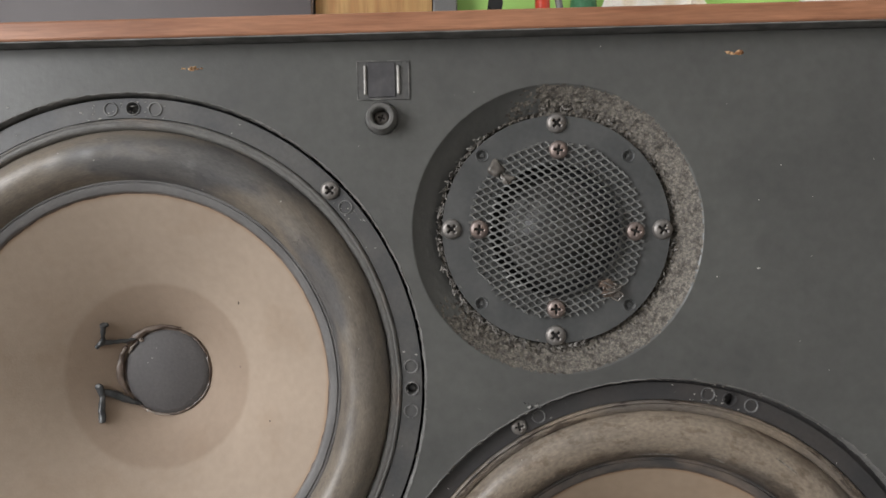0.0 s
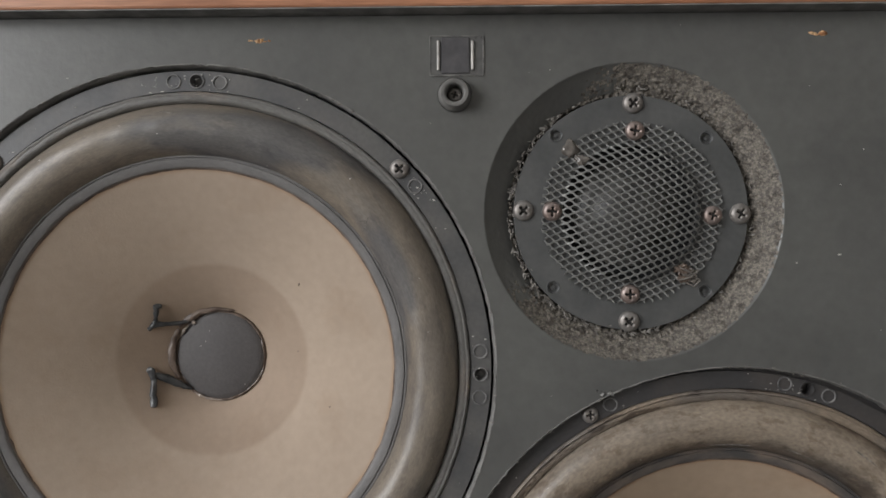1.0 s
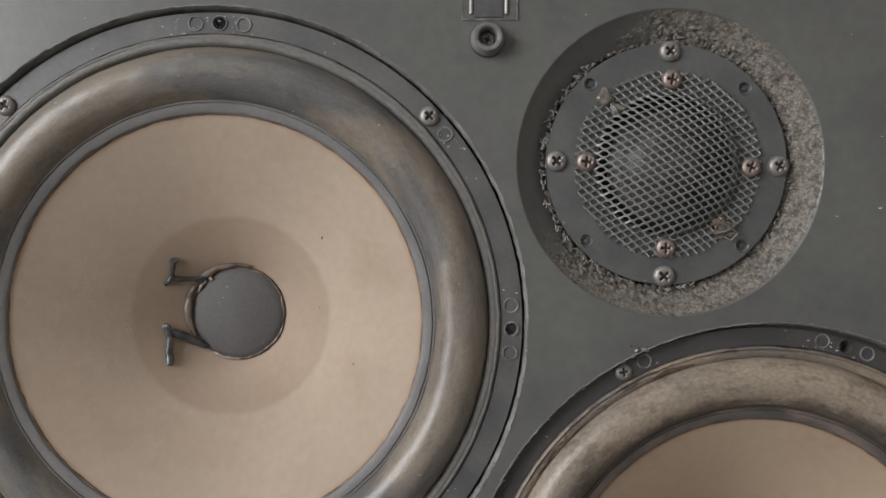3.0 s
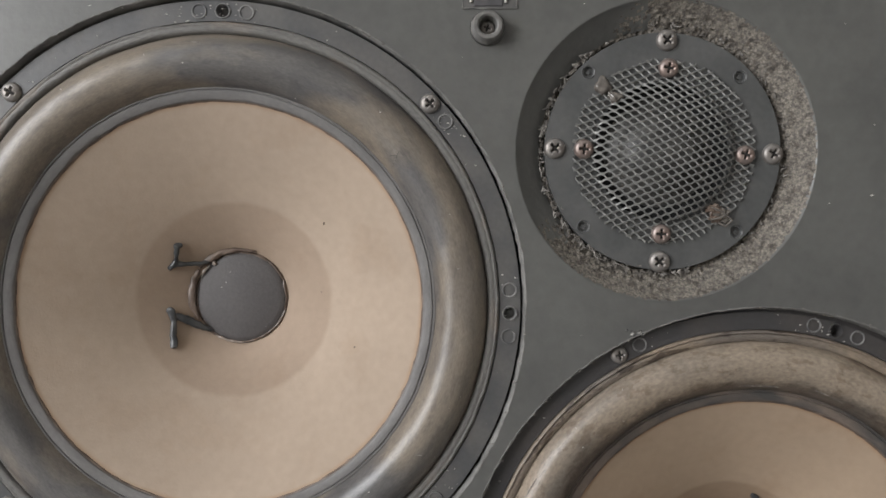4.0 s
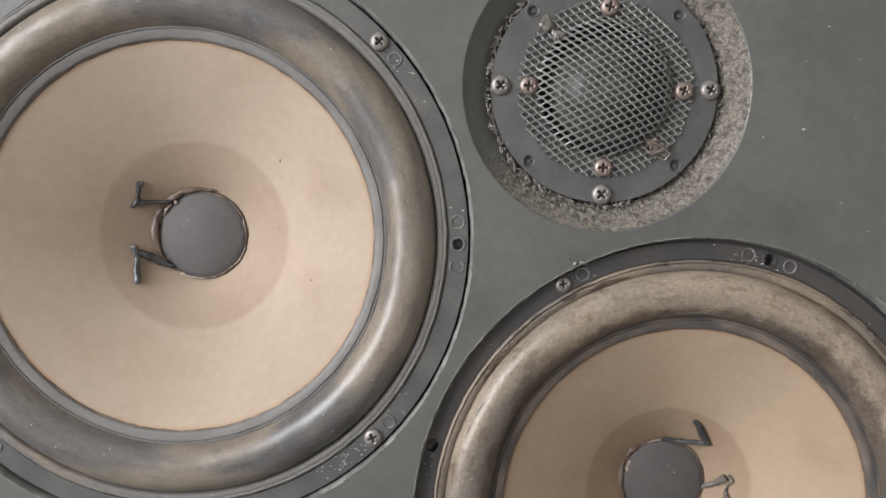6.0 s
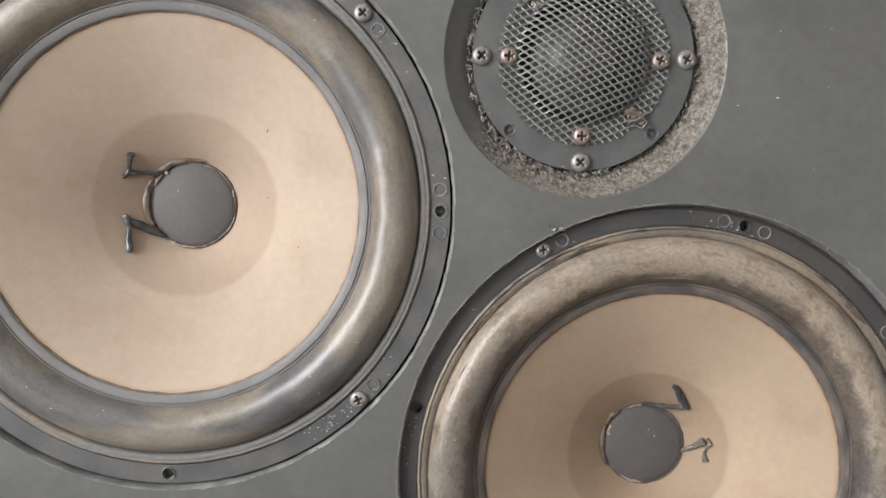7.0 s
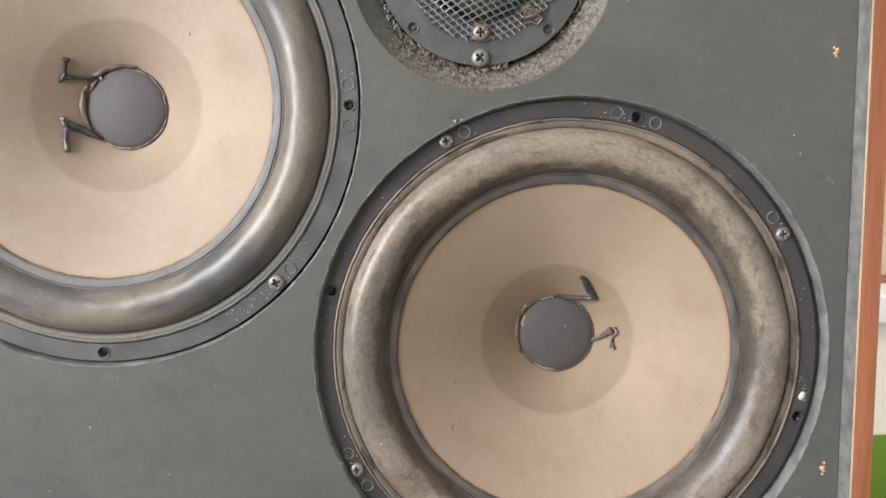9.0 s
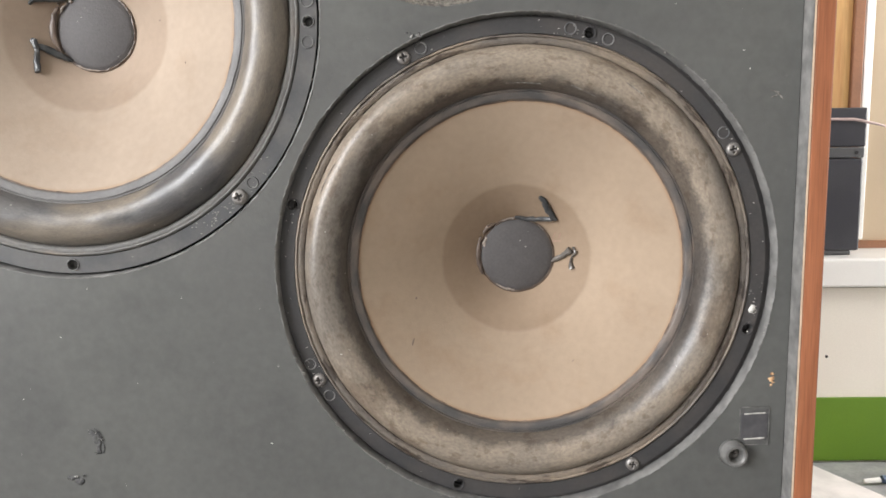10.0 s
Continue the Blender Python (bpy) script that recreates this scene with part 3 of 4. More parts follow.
def gouge(cx, cz, strips, chips, seed):
    """Torn fibre: dark curled strips over a shallow scar, with pale bits at its edge."""
    scars = [at(tube([(cx + x, BAFFLE - 0.0002, cz + z) for x, z in pts], rad, 8, 0.35, 0.0007), CASE_AT) for pts, rad in strips]
    g_part = part("gouge", scars[0], M["scar"], case, "torn dark fibre scar", True)
    for bm in scars[1:]:
        part("torn_strip", bm, M["scar"], g_part, "", True)
    part("torn_bits", at(fragments([(cx + x, cz + z) for x, z in chips], (0.0006, 0.0006), 0.0008, 3, BAFFLE - 0.0006, seed), CASE_AT), M["gouge"], g_part, "pale torn fibre bits")


gouge(0.0050, 1.1285, [([(-0.0036, 0.0060), (-0.0014, 0.0040), (0.0002, -0.0010)], [0.0010, 0.0021, 0.0012]),
                       ([(0.0000, 0.0052), (0.0014, 0.0022), (0.0006, -0.0046), (0.0016, -0.0066)], [0.0008, 0.0012, 0.0011, 0.0005]),
                       ([(-0.0010, 0.0075), (0.0008, 0.0056), (0.0026, 0.0034)], [0.0004, 0.0007, 0.0004]),
                       ([(0.0030, 0.0000), (0.0038, -0.0032), (0.0030, -0.0062)], [0.0003, 0.0005, 0.0003])],
      [(-0.0036, 0.0052), (0.0012, 0.0056), (0.0024, 0.0008), (0.0018, 0.0022), (-0.0004, -0.0062)], 60)
gouge(-0.0065, 1.1075, [([(-0.0016, -0.0006), (0.0010, -0.0012), (0.0026, 0.0002)], [0.0012, 0.0022, 0.0012]),
                        ([(-0.0052, 0.0016), (-0.0030, 0.0006), (-0.0012, 0.0014)], [0.0005, 0.0009, 0.0005])],
      [(0.0040, 0.0022), (-0.0012, 0.0020), (-0.0046, 0.0010)], 61)
case_part("gouge", fragments([(0.1768, 1.3358)], (0.0024, 0.0007), 0.0008, 12, BAFFLE - 0.0001, 66), M["gouge"], "torn grey fibre gouge")
rnd = random.Random(5)
spots = [(0.2575, 1.3905), (-0.010, 1.185)]
while len(spots) < 75:
    x, z = rnd.uniform(BX0, BX1), rnd.uniform(1.02, BZ1 - 0.004)
    if x > 0.24 and rnd.random() < 0.45:
        x = rnd.uniform(0.27, BX1)
        z = rnd.uniform(1.25, 1.44)
    if clear_of_drivers(x, z):
        spots.append((x, z))
tagged(case_part("paint_flecks", fragments(spots, (0.0003, 0.0003), 0.00042, 1, BAFFLE - 0.0001, 7), M["fleck"], "tiny white flecks"), kind="stuff")
# chips along the rims of the rebates
rim = []
for c, a0, a1, n in ((W1, -80, 130, 150), (REBATE, 20, 260, 190), (REBATE, -60, 20, 40)):
    for _ in range(n):
        a = radians(rnd.uniform(a0, a1))
        r = (HOLE_W - 0.0009 if c is W1 else HOLE_L) + abs(rnd.gauss(0, 0.0007)) - 0.0002
        rim.append((c[0] + r * math.cos(a), c[1] + r * math.sin(a)))
fringe = fibres(TW, 300, 0.0500, 0.0530, 125, 285, 0.0036, 18)
tagged(case_part("fibre_fringe", fringe, M["fluff"], "curled torn fibre"), kind="stuff")
fringe = fibres(TW, 70, 0.0508, 0.0540, -70, 125, 0.0042, 19)
tagged(case_part("fibre_fringe", fringe, M["fluff"]), kind="stuff")
tagged(case_part("rim_debris", fragments(rim, (0.0002, 0.0002), 0.00042, 1, BAFFLE - 0.0003, 8), M["fluff"], "loose grey flakes"), kind="stuff")
# pale scratch beside the lower woofer
case_part("scratch", tube([(0.3530, BAFFLE, 1.3072), (0.3562, BAFFLE - 0.0002, 1.3060), (0.3590, BAFFLE, 1.3028)], [0.0002, 0.0005, 0.0002], 6, 0.4), M["fluff"], "pale scratch")
case_part("scratch", tube([(0.3532, BAFFLE, 1.3036), (0.3560, BAFFLE - 0.0002, 1.3046)], [0.0002, 0.0004], 6, 0.4), M["fluff"])


def grille_socket(x, z, clip_dx, clip_dz, turned):
    k = 0.9
    s = thing("grille_socket", (x, BAFFLE, z), "round grey plastic grille socket screwed to the baffle", "socket", "grille sockets")
    part("body", lathe([(k * r, y) for r, y in [(0.0080, 0.0002), (0.0080, -0.0012), (0.0077, 0.0002), (0.0077, -0.0018), (0.0072, -0.0024), (0.0068, -0.0055), (0.0062, -0.0064), (0.0050, -0.0064), (0.0042, -0.0058), (0.0038, -0.0012), (0.0034, -0.0002), (0, -0.0002)]], 48),
         M["peg"], s, smooth=True)
    scr = screw(s, SCREW_STEEL, 0, -0.0003, 0, 20, 0.7)
    scr["label"] = "small recessed screw"
    c = thing("fastener_pad", (x + clip_dx, BAFFLE, z + clip_dz), "dark hook pad under clear film, held by two pale staples", "pad", "fastener pads")
    w, h = (0.0076, 0.0102) if turned else (0.0112, 0.0083)
    film = part("film", box(-w, w, -0.0004, 0.0001, -h, h, 0.0002, 1), M["film"], c, "clear plastic film with dull edges")
    for e in (-1, 1):
        part("film_edge", box(e * w - 0.00025, e * w + 0.00025, -0.0006, -0.0003, -h, h, 0.0001, 1), M["film_edge"], film)
        part("film_edge", box(-w, w, -0.0006, -0.0003, e * h - 0.00025, e * h + 0.00025, 0.0001, 1), M["film_edge"], film)
    if turned:
        pad = part("pad", box(-w + 0.0006, w - 0.0006, -0.0009, 0.0, -0.0062, 0.0070, 0.0003, 1), M["clip"], c, "dark hook pad")
    else:
        pad = part("pad", box(-0.0066, 0.0054, -0.0009, 0.0, -h + 0.0008, h - 0.0006, 0.0003, 1), M["clip"], c, "dark hook pad")
    for e in (-1, 1):
        if turned:
            b = tube([(-0.0054, -0.0009, e * 0.0068 - 0.0002), (0.0052, -0.0011, e * 0.0068 + 0.0005)], [0.0004, 0.0005], 8)
        else:
            b = tube([(e * 0.0072 - 0.0006, -0.0009, -0.0060), (e * 0.0072 - 0.0006, -0.0011, 0.0060)], [0.0006, 0.0006], 8)
        part("staple", b, M["staple"], pad, "pale metal staple", True)


grille_socket(0.1135, 1.4625, 0.001, 0.0165, False)
grille_socket(0.3405, 1.1202, 0.0108, 0.0143, True)


ROLL_MID, ROLL_HALF, ROLL_HIGH = 0.1027, 0.0112, 0.0086


def roll_y(u, sunk):
    """Height of the rubber roll over its width, u from -1 (inner foot) to 1 (outer foot); sunk: how far the cone has settled."""
    return 0.0022 - 0.0014 * u + sunk * (1 - u) / 2 - ROLL_HIGH * (0.55 * (1 - u * u) + 0.45 * (1 - u ** 4))


def woofer(centre, depth, spin, screws, cone, rubber, metal, land, gasket, deep, rname, label, leads, marks, stamp, scuffs, seed, rubs):
    w = thing("woofer", (centre[0], depth, centre[1]), label, "woofer", "woofers in the cabinet")
    lo, hi = -4.6, 4.6      # cast rings beside the bolt holes
    marked = {0: (lo, hi), 1: (lo,), 2: (lo, hi), 5: (hi,), 7: (hi,)} if centre is W1 else {0: (hi,), 1: (lo, hi), 2: (lo,), 4: (lo, hi)}
    sunk = -0.0026 if centre is W1 else 0.0022
    RO, RI, RB = (0.1279 if centre is W1 else 0.1269), 0.1193, 0.1235
    bolt = [(spin + 45 * i) for i in range(8)]
    holes = [circle_pts(0, 0, RI, 128)]
    for i, a in enumerate(bolt):
        if i not in screws:
            holes.append(circle_pts(RB * math.cos(radians(a)), RB * math.sin(radians(a)), 0.0026, 20))
    flange = part("mounting_flange", pierced(circle_pts(0, 0, RO, 160), holes, 0.0, 0.006), metal, w, "black painted steel flange")
    for i, a in enumerate(bolt):
        ca, sa = math.cos(radians(a)), math.sin(radians(a))
        if i in screws:
            screw(w, SCREW_STEEL, RB * ca, 0.0, RB * sa, random.uniform(0, 90), 0.93 if centre is W1 else 0.82)
        else:
            part("bolt_hole", ring_at((RB * ca, RB * sa), lathe([(0.0033, 0.0001), (0.0031, -0.0006), (0.0028, -0.0006), (0.0025, 0.0001), (0.0024, 0.0050), (0.0013, 0.0050), (0.0010, 0.0038), (0, 0.0038)], 24)), M["worn_paint"] if centre is W1 else metal, flange, smooth=True)
        for d in marked.get(i, ()):
            b = radians(a + d)
            part("mould_mark", ring_at((RB * math.cos(b), RB * math.sin(b)), lathe([(0.0033, 0.0002), (0.0031, -0.0005), (0.0027, -0.0005), (0.0024, 0.0002)], 28)), M["worn_paint"], flange, smooth=True)
    low = 0.0 if centre is W1 else 0.0007
    ridge = [(RI - 0.0003, 0.006), (RI - 0.0004, -0.0002), (RI - 0.0008, -0.0008), (0.1179, -0.0011), (0.1172, -0.0009 + low), (0.1168, -0.0011 + low), (0.1155, -0.0010 + low), (0.1148, -0.0006 + low), (0.1142, 0.0004), (0.1137, 0.003)]
    part("gasket", lathe(ridge, 260, wobble=0.0003, wscale=160, seed=seed),
         gasket, w, "worn brownish gasket ring", True)
    # rolled rubber surround: outer trough, half roll, inner land
    prof = [(0.1146, 0.004), (0.1141, 0.0016)]
    for i in range(29):
        u = 1 - i / 14
        prof.append((ROLL_MID + ROLL_HALF * u, roll_y(u, sunk)))
    prof += [(0.0911, 0.0046 + sunk)]
    roll = part("surround", lathe(prof, 220, wobble=0.00030, wscale=45, seed=seed), rubber, w, rname, True)
    lip = [(0.0925, 0.0046), (0.0922, 0.0030), (0.0918, 0.0025), (0.0913, 0.0025), (0.0910, 0.0031), (0.0907, 0.0031), (0.0904, 0.0026), (0.0878, 0.0029), (0.0869, 0.0035), (0.0865, 0.0046), (0.088, 0.007)]
    part("surround_land", lathe([(r, y + sunk) for r, y in lip], 180, wobble=0.0002, wscale=120, seed=seed), land, roll, "grey glued inner lip", True)

    def cone_y(r):
        k = (0.0866 - r) / (0.0866 - 0.0200)
        return 0.0046 + sunk + (0.0319 + deep - sunk) * (0.82 * k + 0.18 * k ** 2.4)
    paper = part("cone", lathe([(0.0866 - 0.0666 * i / 24, cone_y(0.0866 - 0.0666 * i / 24)) for i in range(25)], 160), cone, w, smooth=True)
    part("cone_edge", lathe([(r, y + sunk) for r, y in ((0.0871, 0.0046), (0.0868, 0.0042), (0.0863, 0.0044), (0.0860, 0.0050))], 200, wobble=0.00035, wscale=300, seed=seed), M["glue"], paper, "torn brown glued cone edge", True)
    cap = [(0.0214, 0.0362), (0.0210, 0.0345), (0.0203, 0.0338)]
    for i in range(1, 9):
        r = 0.0203 * (1 - i / 8)
        cap.append((r, 0.0338 - 0.0026 * (1 - (r / 0.0203) ** 2)))
    cap = [(r, y + deep) for r, y in cap]
    dust_cap = part("dust_cap", lathe(cap, 96), M["cap"], paper, "dark grey felt dust cap", True)
    part("cap_glue", lathe([(r, y + deep) for r, y in ((0.0222, 0.0358), (0.0218, 0.0346), (0.0212, 0.0341), (0.0206, 0.0342), (0.0204, 0.036))], 120, wobble=0.0006, wscale=150, seed=seed), M["glue"], paper, "uneven brown glue bead", True)
    for n, (pts, rad, mat, lab) in enumerate(leads):
        pts = [(x, cone_y(max(math.hypot(x, z), 0.0205)) - lift, z) for x, lift, z in pts]
        part("lead_wire", tube(pts, rad, 12, 0.7, 0.0006), mat, w, lab, True)
    for x, z, dx, dz in marks:
        p = [(x + dx * e, cone_y(math.hypot(x + dx * e, z + dz * e)) - 0.0001, z + dz * e) for e in (-1, 0, 1)]
        part("cone_mark", tube(p, [0.0002, 0.0004, 0.0002], 6, 0.3), M["glue"], paper, "small dark mark")
    for x, z, dx, dz in stamp:
        p = [(x + dx * e, cone_y(math.hypot(x + dx * e, z + dz * e)) - 0.00005, z + dz * e) for e in (-1, 0, 1)]
        part("stamp_bar", tube(p, [0.0004] * 3, 6, 0.2), M["stamp"], paper, "faded reddish stamp")
    for a, r0, r1, skew, wide in rubs:
        p = []
        for e in range(5):
            r, b = r0 + (r1 - r0) * e / 4, radians(a + skew * e / 4)
            p.append((r * math.cos(b), roll_y((r - ROLL_MID) / ROLL_HALF, sunk) - 0.0001, r * math.sin(b)))
        part("rub_mark", tube(p, [wide * k for k in (0.4, 1, 0.7, 1, 0.4)], 6, 0.35), M["fluff"], roll, "pale rubbed scratch", True)
    rnd = random.Random(seed)
    spots = []
    for _ in range(60):
        a, r = rnd.uniform(0, 6.28), rnd.choice((rnd.uniform(0.092, 0.113), rnd.uniform(0.092, 0.113), rnd.uniform(0.120, 0.127), rnd.uniform(0.119, 0.127), rnd.uniform(0.119, 0.127), rnd.uniform(0.119, 0.127), rnd.uniform(0.090, 0.110), rnd.uniform(0.008, 0.02)))
        y = 0.0
        if r < 0.03:
            y = deep + 0.0338 - 0.0026 * (1 - (r / 0.0203) ** 2)
        elif r < 0.1137:
            y = roll_y(max(-1, min(1, (r - ROLL_MID) / ROLL_HALF)), sunk)
        spots.append((r * math.cos(a), y - 0.0002, r * math.sin(a)))
    for a0, n in scuffs:
        for _ in range(n):
            a, r = radians(a0 + rnd.gauss(0, 3.2)), rnd.uniform(0.1195, 0.1268)
            spots.append((r * math.cos(a), -0.0001, r * math.sin(a)))
    bm = bmesh.new()
    for x, y, z in spots:
        m = fragments([(x, z)], (0, 0), 0.00036, 1, y, int(abs(x) * 1e6))
        tmp = bpy.data.meshes.new("fleck")
        m.to_mesh(tmp)
        m.free()
        bm.from_mesh(tmp)
        bpy.data.meshes.remove(tmp)
    tagged(part("dust_flecks", bm, M["fleck"], w, "tiny pale flecks"), kind="stuff")
    return w


# lead wires: (x, height over the cone, z) points, thickness
leads_1 = [
    ([(-0.0135, 0.0022, 0.0172), (-0.0175, 0.0026, 0.0163), (-0.0225, 0.0022, 0.0160), (-0.0282, 0.0016, 0.0158)], [0.0007, 0.0010, 0.0010, 0.0014], M["tar"], "black coated lead wire"),
    ([(-0.0248, 0.0014, 0.0250), (-0.0268, 0.0016, 0.0243), (-0.0274, 0.0018, 0.0205), (-0.0283, 0.0016, 0.0160), (-0.0312, 0.0012, 0.0138)], [0.0010, 0.0016, 0.0010, 0.0014, 0.0013], M["tar"], "black coated lead end"),
    ([(-0.0138, 0.0020, -0.0158), (-0.0195, 0.0024, -0.0130), (-0.0245, 0.0024, -0.0100), (-0.0292, 0.0016, -0.0082)], [0.0008, 0.0019, 0.0021, 0.0014], M["tar"], "black coated lead wire"),
    ([(-0.0322, 0.0012, -0.0052), (-0.0306, 0.0018, -0.0060), (-0.0294, 0.0018, -0.0105), (-0.0292, 0.0016, -0.0170), (-0.0284, 0.0012, -0.0224)], [0.0012, 0.0017, 0.0014, 0.0017, 0.0017], M["tar"], "black coated lead end"),
    ([(-0.0196, 0.0012, 0.0130), (-0.0218, 0.0012, 0.0090), (-0.0232, 0.0012, 0.0020), (-0.0228, 0.0012, -0.0040), (-0.0198, 0.0012, -0.0105)], [0.0007, 0.0013, 0.0020, 0.0018, 0.0007], M["glue"], "brown glue patch"),
    ([(-0.0192, 0.0010, 0.0145), (-0.0150, 0.0014, 0.0178), (-0.0090, 0.0012, 0.0212), (-0.0010, 0.0010, 0.0226), (0.0070, 0.0008, 0.0216)], [0.0008, 0.0017, 0.0016, 0.0010, 0.0004], M["glue"], "brown glue patch"),
    ([(-0.0185, 0.0028, 0.0095), (-0.0170, 0.0030, 0.0125), (-0.0145, 0.0030, 0.0150)], [0.0003, 0.0005, 0.0003], M["glue_pale"], "thin pale glue line"),
    ([(-0.0130, 0.0030, 0.0158), (-0.0120, 0.0030, 0.0165)], [0.0009, 0.0011], M["glue_pale"], "pale glue drop"),
    ([(-0.0120, 0.0026, -0.0178), (-0.0060, 0.0026, -0.0205), (0.0010, 0.0026, -0.0212)], [0.0003, 0.0004, 0.0003], M["glue_pale"], "thin pale glue line"),
]
leads_2 = [
    ([(-0.0010, 0.0014, 0.0222), (0.0050, 0.0020, 0.0212), (0.0120, 0.0020, 0.0210), (0.0200, 0.0012, 0.0212)], [0.0008, 0.0012, 0.0013, 0.0013], M["tar"], "black coated lead wire"),
    ([(0.0222, 0.0012, 0.0206), (0.0205, 0.0014, 0.0222), (0.0172, 0.0016, 0.0270), (0.0150, 0.0014, 0.0320), (0.0122, 0.0012, 0.0342)], [0.0008, 0.0017, 0.0022, 0.0015, 0.0011], M["tar"], "black coated lead end"),
    ([(0.0200, 0.0012, -0.0042), (0.0240, 0.0018, -0.0016), (0.0275, 0.0018, 0.0010), (0.0305, 0.0016, 0.0036)], [0.0010, 0.0014, 0.0015, 0.0022], M["glue_clear"], "glossy grey glued lead"),
    ([(0.0318, 0.0012, 0.0052), (0.0328, 0.0014, 0.0022), (0.0312, 0.0012, -0.0006), (0.0305, 0.0012, -0.0030), (0.0312, 0.0012, -0.0072)], [0.0008, 0.0011, 0.0007, 0.0007, 0.0019], M["glue_clear"], "glossy grey glue drop"),
    ([(-0.0020, 0.0018, 0.0216), (-0.0055, 0.0018, 0.0211), (-0.0090, 0.0018, 0.0200)], [0.0005, 0.0006, 0.0004], M["glue_pale"], "pale glue edge"),
    ([(-0.0178, 0.0022, 0.0105), (-0.0186, 0.0022, 0.0072), (-0.0188, 0.0022, 0.0052)], [0.0006, 0.0012, 0.0006], M["glue_pale"], "pale glue edge"),
    ([(-0.0120, 0.0022, -0.0168), (-0.0070, 0.0024, -0.0196), (-0.0015, 0.0022, -0.0206)], [0.0004, 0.0007, 0.0004], M["glue_pale"], "pale glue edge"),
    ([(0.0120, 0.0020, 0.0175), (0.0155, 0.0020, 0.0146)], [0.0004, 0.0003], M["glue_pale"], "pale glue edge"),
    ([(-0.0208, 0.0006, 0.0110), (-0.0222, 0.0008, 0.0050), (-0.0224, 0.0008, -0.0030), (-0.0200, 0.0006, -0.0110)], [0.0006, 0.0013, 0.0013, 0.0006], M["glue"], "dark brown glue"),
    ([(-0.0120, 0.0006, 0.0188), (-0.0165, 0.0008, 0.0165), (-0.0195, 0.0006, 0.0125)], [0.0005, 0.0014, 0.0006], M["glue"], "dark brown glue"),
]
marks_1 = [(0.0420, 0.0350, 0.0002, 0.0007), (0.0395, 0.0035, 0.0002, 0.0002), (0.0560, -0.0200, 0.0002, 0.0003)]
marks_2 = [(-0.0585, -0.0430, 0.0005, 0.0018), (-0.0570, -0.0200, 0.0003, 0.0006), (0.0300, -0.0560, 0.0003, 0.0003)]
woofer(W1, 0.0, -1.3, (1, 3, 5, 7), M["cone_a"], M["rubber_a"], M["flange"], M["rubber_land"], M["gasket"], 0.004, "grey rubber roll with brownish dust",
       "round woofer with pale beige paper cone and grey rubber surround", leads_1, marks_1, [], [(-54, 40), (-40, 14), (38, 16), (86, 14), (96, 16), (4, 8)], 3.0, [(38.5, 0.0945, 0.1010, 1.8, 0.00030), (41.0, 0.0960, 0.0985, -1.2, 0.00022), (92, 0.1085, 0.1105, 4.0, 0.00020), (-36, 0.1040, 0.1060, 0.6, 0.00035)])
lower = woofer(W2, 0.0014, 29.0, (0, 2, 4, 6), M["cone_b"], M["rubber_b"], M["flange_b"], M["land_b"], M["gasket_b"], 0.0105, "rubber roll blotched with tan dust",
       "round woofer with tan paper cone and dusty blotched surround", leads_2, marks_2, [(0.0215, 0.0112, 0.0008, 0.0018), (0.0245, 0.0110, 0.0006, 0.0017), (0.0230, 0.0080, 0.0022, 0.0002)], [(79, 16), (205, 18), (351, 22), (168, 8)], 11.0, [(84, 0.0945, 0.0950, 11.0, 0.00028), (67, 0.0950, 0.0962, 8.0, 0.00026), (55, 0.1060, 0.1070, 6.0, 0.00026), (150, 0.1105, 0.1112, 9.0, 0.00022)])
# daub of white paint beside one of its bolt holes
daub = radians(29 + 45 * 7 + 5)
part("paint_daub", blob((0.1232 * math.cos(daub), -0.0003, 0.1232 * math.sin(daub)), 0.0018, (0.9, 0.5, 1.1), 0.7, 500), M["fleck"], lower, "daub of white paint", True)
# the lower driver is slightly smaller, and its cone is pressed a little askew
lower.scale = (0.9885, 0.9885, 0.9885)
for ob in lower.children_recursive:
    if ob.name.split(".")[0] in ("cone", "dust_cap", "cap_glue", "lead_wire", "cone_mark", "stamp_bar"):
        for v in ob.data.vertices:
            sink = max(0.0, v.co.y - 0.0046)
            v.co.x += 0.033 * sink
            v.co.z += 0.012 * sink


